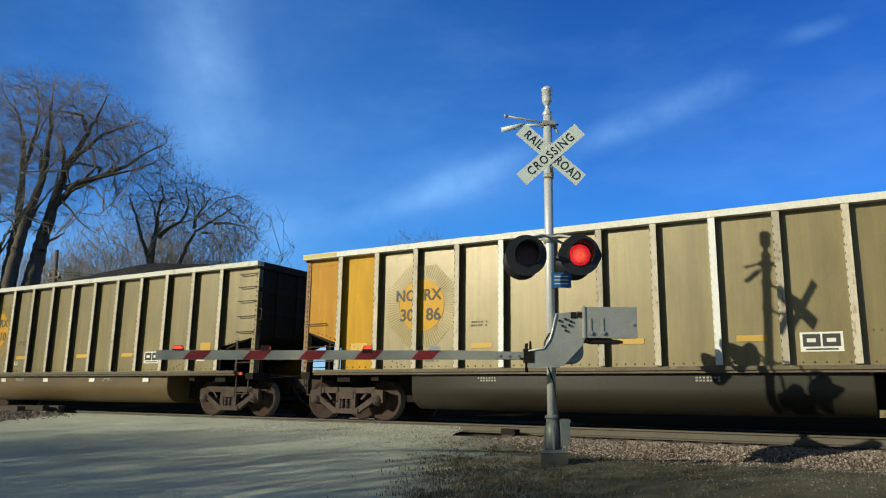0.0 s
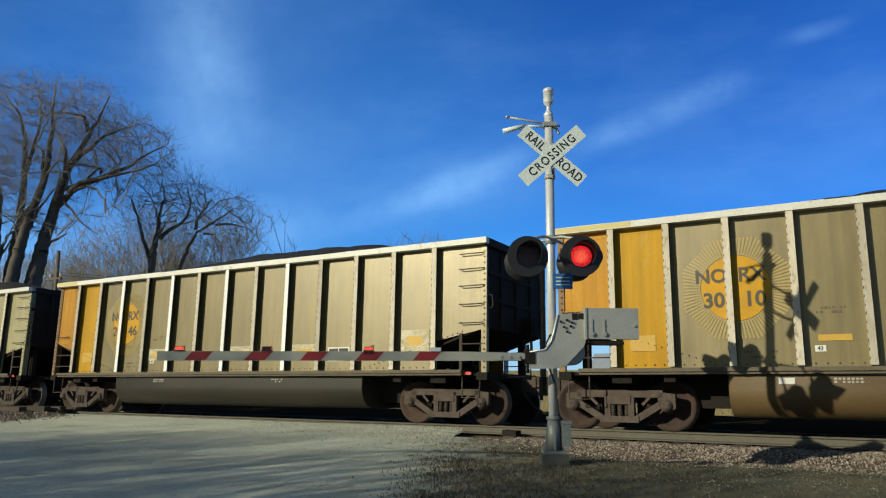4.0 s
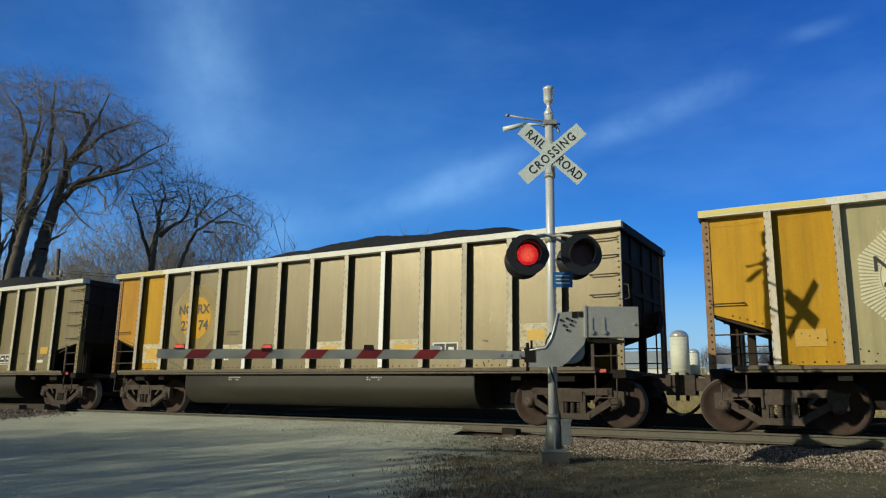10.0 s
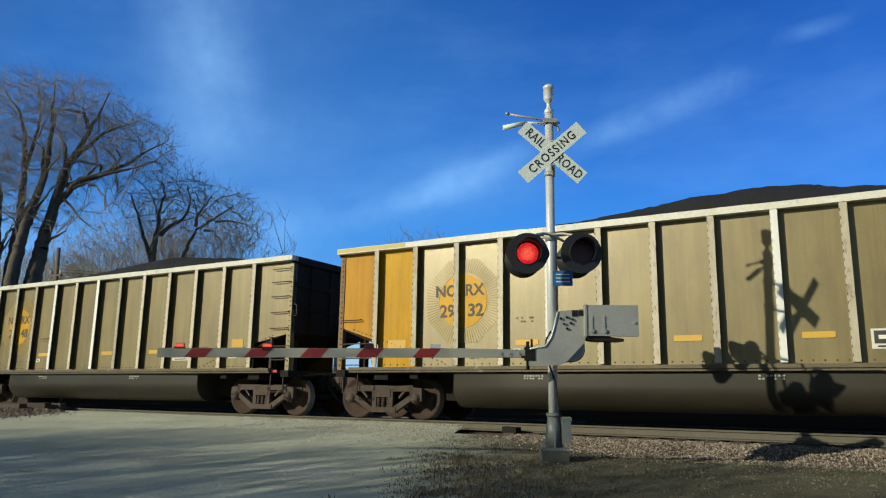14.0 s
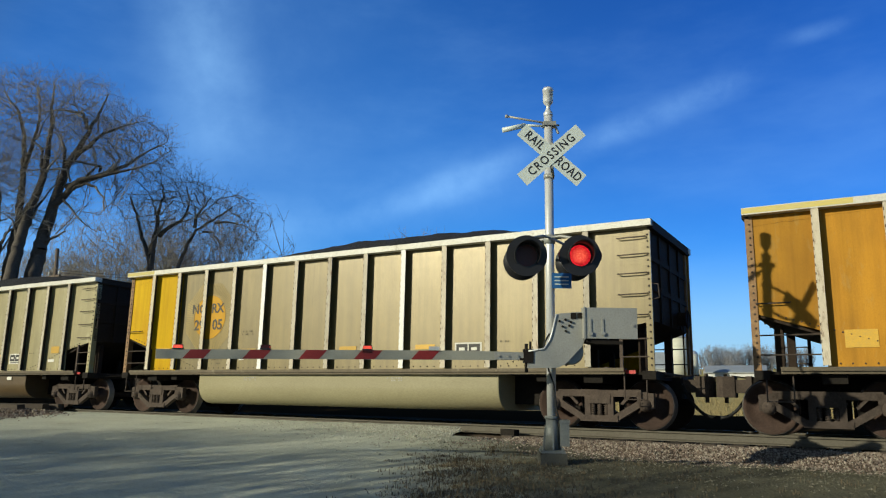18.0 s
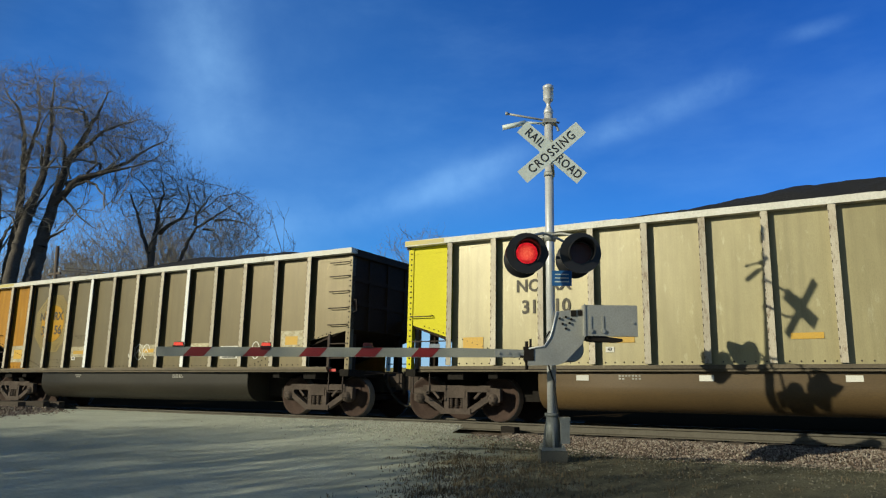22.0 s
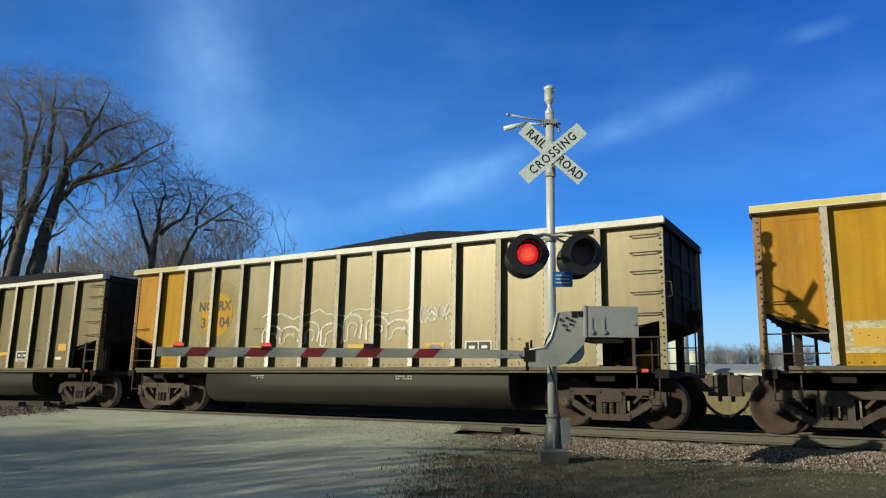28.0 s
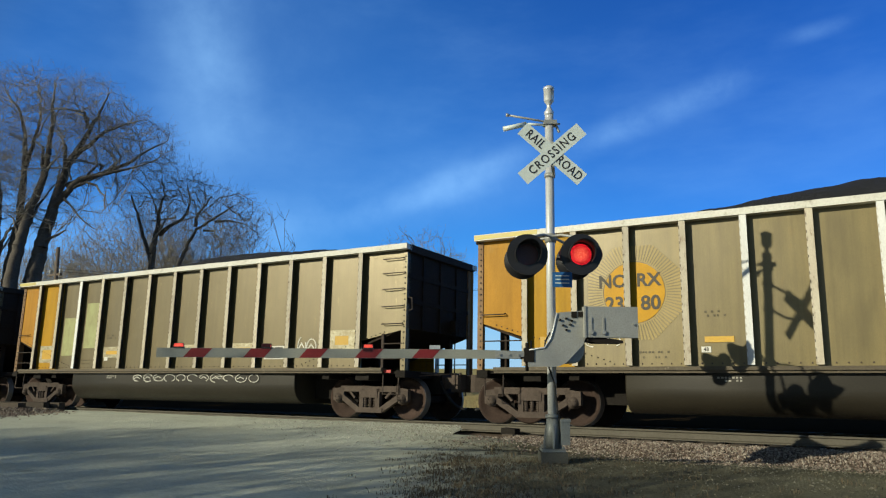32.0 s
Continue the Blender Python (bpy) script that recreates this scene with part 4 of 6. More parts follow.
def coupler_mesh():
    bm = bmesh.new()
    box(bm, 0, -0.12, 0.70, 0.42, 0.12, 0.94)
    prism(bm, [(0.40, -0.16), (0.66, -0.20), (0.72, -0.08), (0.60, -0.02), (0.62, 0.08), (0.72, 0.16), (0.60, 0.21), (0.40, 0.15)], 0.62, 1.0, axis="z")
    tube(bm, (0.60, -0.11, 0.52), (0.60, -0.11, 1.05), 0.035, n=8)
    box(bm, 0.1, -0.22, 0.70, 0.2, 0.22, 1.0)
    box(bm, 0.0, -0.9, 1.0, 0.06, -0.2, 1.04)
    tube(bm, (0.05, -0.95, 0.95), (0.5, -0.2, 1.02), 0.014, n=6)
    return finish(bm, "coupler", "truck_rust", 0.008)


def rivet_mesh():
    """Rivet heads where the slope sheets and the floor meet the side."""
    bm = bmesh.new()
    rows = [(x, 1.155) for x in np.arange(-5.9, 5.9, 0.17)]
    rows += [(4.45 + 0.115 * i, 1.20 + 0.034 * i) for i in range(21)] + [(-4.45 - 0.115 * i, 1.20 + 0.037 * i) for i in range(21)]
    for x, z in rows:
        if min(abs(x - q) for q in RIB) > 0.07:
            tube(bm, (x, SKIN + 0.004, z), (x, SKIN - 0.016, z), 0.017, 0.010, 6)
    return finish(bm, "rivet_seam", "truck_rust")


def hose_mesh():
    bm = bmesh.new()
    pts = [(0.2, -0.30, 0.85)] + [(0.22 + 0.48 * (i / 10) ** 1.3, -0.28 * (1 - i / 10), 0.80 - 0.55 * math.sin(math.pi * 0.5 * i / 10)) for i in range(11)]
    pipe(bm, pts, 0.032)
    return finish(bm, "air_hose", "hose_rubber")


def brake_mesh():
    """The brake wheel, its housing and rod on the leading end."""
    bm = bmesh.new()
    x = RIGHT - 0.04
    lathe(bm, [(0.18, -0.012), (0.20, 0.0), (0.18, 0.012), (0.165, 0.0)], 20, "x", (x + 0.16, 0.55, 2.15))
    for a in range(4):
        c, q = math.cos(a * 1.571), math.sin(a * 1.571)
        tube(bm, (x + 0.16, 0.55, 2.15), (x + 0.16, 0.55 + 0.18 * c, 2.15 + 0.18 * q), 0.012, n=5)
    box(bm, x - 0.02, 0.46, 2.02, x + 0.15, 0.64, 2.28)
    tube(bm, (x + 0.06, 0.55, 2.04), (x + 0.06, 0.55, 1.04), 0.016, n=6)
    return finish(bm, "brake_gear", "end_black")


def grab_mesh():
    bm = bmesh.new()
    x = RIGHT - 0.04
    pipe(bm, [(x - 0.03, -1.40, 2.62), (x + 0.10, -1.42, 2.60), (x + 0.12, -1.42, 2.35), (x - 0.03, -1.40, 2.32)], 0.013)
    return finish(bm, "grab_iron", "truck_rust")


def emblem_meshes(kind):
    """A sunburst: a disc with a ring of short rays cut to an octagon."""
    cx, cz, y = -3.97, 2.44, SKIN - 0.0075
    disc_mat, ray_mat = {"orange": ("orange_on_tan", "emblem_ray"), "pale": ("emblem_pale", "emblem_pale"), "faded": ("emblem_faded", "emblem_ray")}[kind]
    def disc():
        bm = bmesh.new()
        lathe(bm, [(0.56, 0.0), (0.56, 0.003)], 40, "y", (cx, y, cz))
        return finish(bm, "emblem_disc", disc_mat)
    def rays():
        bm = bmesh.new()
        n = 88
        ang, out = [], []
        for i in range(n):
            a, w = 2 * math.pi * i / n, 2 * math.pi / n * 0.30
            k = (a + math.pi / 8) % (math.pi / 4) - math.pi / 8
            ang += [a - w, a + w]
            out += [0.86 / math.cos(k)] * 2
        rings = [[bm.verts.new((cx + (q if q else r) * math.cos(a), y, cz + (q if q else r) * math.sin(a))) for a, r in zip(ang, out)] for q in (0.575, 0.594, 0)]
        m = 2 * n
        for i in range(m):
            j = (i + 1) % m
            bm.faces.new((rings[0][i], rings[1][i], rings[1][j], rings[0][j]))
            if i % 2 == 0:
                bm.faces.new((rings[1][i], rings[2][i], rings[2][j], rings[1][j]))
        bmesh.ops.recalc_face_normals(bm, faces=bm.faces)
        return finish(bm, "emblem_ring", ray_mat)
    return cached(("disc", kind), disc), cached(("rays", kind), rays)


FACE = Matrix.Rotation(radians(90), 4, "X")     # lays lettering upright, to be read from the near side


def flat(name, x0, z0, x1, z1, material, car, y=SKIN - 0.0095, label=""):
    def make():
        bm = bmesh.new()
        box(bm, -0.5, 0, -0.5, 0.5, 0.003, 0.5)
        return finish(bm, name, material)
    ob = place(name, cached(("flat", material), make), car, label=label)
    ob.matrix_basis = Matrix.Translation(((x0 + x1) / 2, y, (z0 + z1) / 2)) @ Matrix.Diagonal((x1 - x0, 1, z1 - z0, 1))
    return ob


def write(text, size, material, car, x, z, y=SKIN - 0.0115, name="lettering"):
    me = cached(("text", text, size, material), lambda: lettering(text, size, material, bold=0.026))
    place(name, me, car, Matrix.Translation((x, y, z)) @ FACE)

# Each car in turn: side colour, first panels, emblem, letters, number, tub, bright ribs, label.
STYLES = [
    ("dusty_tan", "weathered_orange", "orange", "letter_grey", ("30", "86"), "tub_grime", (4, 8), "with orange end panels and a sunburst emblem"),
    ("dusty_tan", "weathered_orange", "orange", "letter_grey", ("30", "10"), "tub_brown", (), "with orange end panels above a brown tub"),
    ("dusty_tan", "weathered_orange", "orange", "letter_grey", ("29", "46"), "tub_grime", (2, 4, 6, 8), "with orange end panels and a dark tub"),
    ("dusty_cream", "faded_gold", "pale", "letter_black", ("24", "92"), "tub_grime", (4, 5, 6, 7, 8, 9), "in clean cream with a pale emblem and black letters"),
    ("dusty_brown", "weathered_orange", "orange", "letter_grey", ("23", "74"), "tub_grime", (4, 8), "grimy brown with an orange sunburst emblem"),
    ("dusty_tan", "weathered_orange", "orange", "letter_grey", ("29", "32"), "tub_grime", (4, 8), "heaped with coal, orange end panels"),
    ("dusty_tan", "weathered_orange", "orange", "letter_grey", ("23", "48"), "tub_grime", (4, 6), "with rust-orange end panels"),
    ("dusty_tan", "weathered_orange", "orange", "letter_grey", ("29", "05"), "tub_clean", (4, 8), "with a pale clean tub below"),
    ("dusty_cream", "pale_yellow", None, "letter_grey", ("31", "10"), "tub_brown", (), "with one pale yellow end panel and no emblem"),
    ("dusty_brown", "weathered_orange", "orange", "letter_grey", ("30", "56"), "tub_grime", (4, 8), "grimy with orange end panels"),
    ("dusty_brown", "weathered_orange", "faded", "letter_grey", ("25", "71"), "tub_grime", (4, 6, 8), "with patched pale and yellow panels"),
    ("dusty_tan", "weathered_orange", "orange", "letter_grey", ("31", "04"), "tub_grime", (4, 8), "sprayed with white outline graffiti"),
    ("dusty_tan", "weathered_orange", "orange", "letter_grey", ("23", "80"), "tub_grime", (4, 6, 8), "with orange end panels and grey letters"),
    ("dusty_brown", "weathered_orange", None, "letter_faded", None, "tub_grime", (2,), "with greenish yellow patches and a scrawled tub"),
    ("dusty_tan", "weathered_orange", "orange", "letter_grey", None, "tub_grime", (4, 8), "with orange end panels"),
]
HEAP = (0.62, 0.92, 0.90, 1.08, 0.95, 0.95, 0.95, 0.90, 0.95, 0.85, 0.75, 0.85, 1.0, 0.85, 0.9)
GOLDEN_BOTH = (7,)              # cars whose first panel is golden too
CARS = []
SLACK = {0: 0.05, 1: 0.04, 2: 0.03, 4: 0.075, 6: 0.09, 11: 0.02, 12: 0.10, 13: -0.10}     # play in the couplers, car by car
PATCHED = (2, 4, 9, 10, 13)


def stroke(pts, width, y=SKIN - 0.010):
    """A flat sprayed line through points of the car's side."""
    bm = bmesh.new()
    for (x0, z0), (x1, z1) in zip(pts, pts[1:]):
        d = Vector((x1 - x0, z1 - z0)).normalized() * width * 0.5
        bar(bm, x0 - d.x, z0 - d.y, x1 + d.x, z1 + d.y, width, y, y + 0.002)
    return bm


def loop(cx, cz, rx, rz, a0, a1, n=12):
    return [(cx + rx * math.cos(radians(a0 + (a1 - a0) * i / n)), cz + rz * math.sin(radians(a0 + (a1 - a0) * i / n))) for i in range(n + 1)]


def scrawl(car, x0, x1, z0, z1, count, seed, y=SKIN - 0.010, width=0.035):
    """Sprayed loops and hooks that spell nothing."""
    rnd = random.Random(seed)
    w = (x1 - x0) / count
    for i in range(count):
        cx, cz = x0 + w * (i + 0.5), (z0 + z1) / 2 + rnd.uniform(-0.06, 0.06) * (z1 - z0)
        rx, rz = w * rnd.uniform(0.36, 0.5), (z1 - z0) * rnd.uniform(0.36, 0.5)
        a = rnd.choice((20, 110, 200, -60))
        part("graffiti_stroke", stroke(loop(cx, cz, rx, rz, a, a + rnd.uniform(230, 320)), width, y), "spray_white", car)
        if rnd.random() < 0.6:
            part("graffiti_stroke", stroke([(cx - rx * 0.7, cz - rz * 0.2), (cx - rx * 0.1, cz + rz * 0.35), (cx + rx * 0.5, cz - rz * 0.1)], width, y), "spray_white", car)


def bubbles(car, x0, x1, z0, z1, count, seed):
    """Sprayed outlines of round-topped shapes in a row under a long wavering line; they spell nothing."""
    rnd = random.Random(seed)
    w = (x1 - x0) / count
    for i in range(count):
        a, b = x0 + w * (i + rnd.uniform(-0.05, 0.08)), x0 + w * (i + rnd.uniform(0.85, 1.05))
        top, foot, mid = z1 - rnd.uniform(0.05, 0.28), z0 + rnd.uniform(0.0, 0.15), (a + b) / 2
        outer = [(a, foot)] + [(mid + (b - a) / 2 * math.cos(q), top - 0.2 + 0.2 * math.sin(q)) for q in [math.pi * (1 - k / 8) for k in range(9)]] + [(b - 0.05, foot + 0.05)]
        part("graffiti_stroke", stroke(outer, 0.046), "spray_white", car)
        inner = [(a + 0.14, foot + 0.02)] + [(mid + (b - a) * 0.26 * math.cos(q), top - 0.30 + 0.12 * math.sin(q)) for q in [math.pi * (1 - k / 6) for k in range(7)]] + [(b - 0.20, foot + rnd.uniform(0.05, 0.25))]
        part("graffiti_stroke", stroke(inner, 0.038), "spray_white", car)
        if rnd.random() < 0.6:
            part("graffiti_stroke", stroke([(a - 0.02, foot + 0.02), (a + 0.07, foot - 0.03), (a + 0.15, foot + 0.03)], 0.03), "spray_white", car)
    wave = [(x0 + (x1 - x0) * k / 22, z1 + 0.07 * math.sin(k * 0.9) + 0.04 * math.sin(k * 2.3)) for k in range(23)]
    part("graffiti_stroke", stroke(wave, 0.03), "spray_white", car)


def blotch(car, cx, cz, rx, rz, material, lift):
    """A rounded patch of paint with a wavering edge."""
    bm = bmesh.new()
    pts = [(cx + rx * (1 + 0.08 * noise.noise((a * 0.5, cz, 1.0))) * math.cos(a * math.pi / 14), cz + rz * (1 + 0.08 * noise.noise((a * 0.5, cx, 5.0))) * math.sin(a * math.pi / 14)) for a in range(28)]
    prism(bm, pts, SKIN + lift, SKIN + lift + 0.002)
    part("paint_patch", bm, material, car)


def build_markings(car, number, tub, edges):
    """Stencils, reflectors, plates and sprayed marks on the near side."""
    rnd = random.Random(300 + number)
    mid = [(a + b) / 2 for a, b in zip(edges, edges[1:])]
    for i in (4, 7, 9):
        if number in PATCHED:
            flat("clean_patch", mid[i] - 0.36, 1.42, mid[i] + 0.36, 1.72, "clean_patch", car, y=SKIN - 0.008)
        flat("reflector", mid[i] - 0.24, 1.51, mid[i] + 0.24, 1.61, "reflector_yellow", car)
    flat("reflector_patch", mid[1] - 0.24, 1.40, mid[1] + 0.22, 1.68, "reflector_yellow", car)
    if number in PATCHED:
        flat("clean_patch", mid[12] - 0.36, 1.50, mid[12] + 0.34, 1.95, "clean_patch", car, y=SKIN - 0.008)
        if number != 2:
            flat("clean_patch", mid[1] - 0.36, 1.30, mid[1] + 0.36, 1.80, "clean_patch", car, y=SKIN - 0.008)
    flat("reflector_patch", 5.40, 1.62, 5.78, 1.82, "reflector_yellow", car)
    flat("stencil_box", 3.26, 1.32, 3.88, 1.63, "stencil_white", car)
    for x in (3.30, 3.585):
        flat("stencil_field", x, 1.40, x + 0.255, 1.60, "stencil_black", car, y=SKIN - 0.014)
        flat("stencil_bar", x + 0.06, 1.47, x + 0.19, 1.53, "stencil_white", car, y=SKIN - 0.017)
    flat("stencil_bar", 3.34, 1.345, 3.80, 1.37, "stencil_black", car, y=SKIN - 0.014)
    flat("data_plate", mid[4] - 0.30, 1.34, mid[4] - 0.14, 1.44, "stencil_white", car)
    flat("data_plate", 5.30, 1.36, 5.60, 1.44, "stencil_white", car, y=SKIN - 0.010)
    for x in (-2.6, 1.6):
        for k in range(7):
            for z, skip in ((0.90, 0.1), (0.85, 0.3)):
                if rnd.random() > skip:
                    flat("stencil_mark", x + k * 0.06, z, x + k * 0.06 + rnd.uniform(0.03, 0.045), z + 0.03, "stencil_grey", car, y=-1.478)
    if tub == "tub_brown":
        for x in (-3.4, -1.2, 1.0, 3.3):
            flat("label_plate", x, 0.83, x + 0.24, 0.93, "stencil_white", car, y=-1.480)
    flat("red_tag", 6.80, 1.00, 6.98, 1.06, "red_tag", car, y=SKIN - 0.045)
    for i in range(3):
        put("valve_box", 6.25 + i * 0.16, -1.52, 1.03, 6.33 + i * 0.16, -1.44, 1.09 + 0.03 * (i % 2), ("stencil_white", "truck_rust", "rib_worn")[i], car)
    if number == 11:
        bubbles(car, -2.35, 1.95, 1.58, 2.33, 7, 5)
        scrawl(car, 2.15, 3.0, 2.02, 2.42, 4, 21, width=0.036)
    if number == 9:
        scrawl(car, -0.3, 0.6, 1.3, 1.75, 3, 6, width=0.025)
        scrawl(car, 4.3, 4.95, 1.3, 1.75, 2, 7, width=0.025)
    if number == 12:
        scrawl(car, -4.9, -4.2, 1.45, 1.65, 2, 8, width=0.02)
    if number == 13:
        scrawl(car, -1.5, 3.2, 0.76, 0.97, 11, 9, y=-1.484, width=0.017)
        scrawl(car, 4.28, 4.86, 1.35, 1.85, 2, 10, width=0.03)
    if number == 13:
        for i, (z0, z1) in ((2, (1.5, 2.6)), (3, (1.7, 3.0))):
            flat("paint_patch", mid[i] - 0.30, z0, mid[i] + 0.30, z1, "green_patch", car, y=SKIN - 0.0088)
    if number == 10:
        blotch(car, mid[3] - 0.02, 2.98, 0.40, 0.36, "emblem_pale", -0.0082)
        blotch(car, mid[3] - 0.02, 2.20, 0.40, 0.55, "pale_patch", -0.0090)
        part("graffiti_stroke", stroke(loop(mid[3] - 0.02, 2.20, 0.41, 0.57, -60, 250, 24), 0.035, SKIN - 0.0125), "letter_faded", car)
        part("graffiti_stroke", stroke(loop(mid[2] - 0.10, 2.18, 0.22, 0.42, 0, 330, 20), 0.04, SKIN - 0.0125), "spray_white", car)
    if number < 13:
        write("43" if number != 4 else "42", 0.085, "stencil_black", car, mid[4] - 0.22, 1.39, name="plate_number")
    # faint lines of small stencilled data
    for x, z, w in ((mid[4] - 0.28, 2.02, 0.50), (mid[4] - 0.24, 1.95, 0.40), (mid[3] - 0.36, 1.34, 0.56), (mid[3] - 0.30, 1.25, 0.48), (mid[11] - 0.3, 1.62, 0.3)):
        for k in range(int(w / 0.055)):
            if rnd.random() < 0.6:
                flat("stencil_mark", x + k * 0.055, z, x + k * 0.055 + rnd.uniform(0.022, 0.042), z + 0.035, "stencil_dim", car, y=SKIN - 0.0075)


def build_car(number):
    side, first, emblem, ink, digits, tub, bright, words = STYLES[number]
    car = thing("coal_gondola", TRACK, "coal gondola " + words, "railway wagon", "cars of the coal train")
    CARS.append(car)
    rnd = random.Random(100 + number)
    edges = [LEFT + 0.03] + RIB + [RIGHT - 0.05]
    turn = Matrix.Translation((LEFT + RIGHT, 0, 0)) @ Matrix.Rotation(math.pi, 4, "Z")
    for far in (False, True):
        flip = turn if far else Matrix()
        for i, (a, b) in enumerate(zip(edges, edges[1:])):
            m = side
            if i == 0:
                m = "golden" if number in GOLDEN_BOTH else first
            if i == 1 and first != "pale_yellow":
                m = "golden" if number in GOLDEN_BOTH else "faded_gold" if number not in (6, 9) else first
            cut = (2.00, 1.66) if i == 0 else (1.70, 1.93) if i == len(edges) - 2 else None
            place("side_panel", panel_mesh(a, b, m, cut), car, flip)
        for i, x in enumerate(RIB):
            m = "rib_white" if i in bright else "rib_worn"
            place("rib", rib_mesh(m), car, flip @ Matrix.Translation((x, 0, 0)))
        place("top_chord", chord_mesh("chord_white"), car, flip)
        place("side_sill", sill_mesh("sill_brown"), car, flip)
        place("corner_post", corner_mesh("corner_rust" if first != "pale_yellow" else "pale_yellow"), car, flip @ Matrix.Translation((LEFT + 0.06, 0, 0)))
        place("corner_post", corner_mesh(side), car, flip @ Matrix.Translation((RIGHT - 0.10, 0, 0)))
        place("ladder_frame", cached(("ladder", True), lambda: ladder_mesh(True)), car, flip)
        place("ladder_frame", cached(("ladder", False), lambda: ladder_mesh(False)), car, flip)
        place("step", cached(("step", True), lambda: step_mesh(True)), car, flip)
        place("step", cached(("step", False), lambda: step_mesh(False)), car, flip)
        for z in (3.47, 3.15, 2.80, 2.42, 2.04):
            place("rung", cached("rung", lambda: rung_mesh(0.52)), car, flip @ Matrix.Translation((RIGHT - 0.64, 0, z)))
        place("handhold", cached("rung", lambda: rung_mesh(0.52)), car, flip @ Matrix.Translation((LEFT + 0.10, 0, 2.14)))
    place("end_sheet", end_mesh(False), car)
    place("end_sheet", end_mesh(True), car)
    place("tub", tub_mesh(tub), car)
    place("coal_load", coal_mesh(number % 5, HEAP[number]), car)
    place("rivet_seam", cached("rivets", rivet_mesh), car, label="rows of dark rivet heads", kind="stuff")
    build_ends(car)
    flat("chord_end", LEFT - 0.02, Z_RIB + 0.02, LEFT + rnd.uniform(0.8, 2.0), Z_TOP - 0.01, "chord_yellow", car, y=OUT - 0.019)
    place("brake_gear", cached("brake", brake_mesh), car)
    place("grab_iron", cached("grab", grab_mesh), car)
    build_truck(car, number, -TRUCK_X, False)
    build_truck(car, number, TRUCK_X, True)
    for s in (-1, 1):
        at = pose(7.31 if s > 0 else -7.30, 0, 0, 0, 0, 0 if s > 0 else 180)
        place("coupler", cached("coupler", coupler_mesh), car, at)
        place("air_hose", cached("hose", hose_mesh), car, at)
    if emblem:
        d, r = emblem_meshes(emblem)
        place("emblem_disc", d, car)
        place("emblem_ring", r, car)
    if digits:
        write("NO", 0.335, ink, car, -4.36, 2.65)
        write("RX", 0.335, ink, car, -3.70, 2.65)
        write(digits[0], 0.36, ink, car, -4.33, 2.23)
        write(digits[1], 0.36, ink, car, -3.67, 2.23)
    build_markings(car, number, tub, edges)
    return car


for car_number in range(15):
    build_car(car_number)

# ---- crossing signal ----
MAST = pose(-3.894, -5.18, -0.03, 0, 0.93, 30.58)
signal = thing("crossing_signal", MAST, "galvanised level crossing mast with crossbuck, flashing lamps and lowered striped gate", "crossing signal")


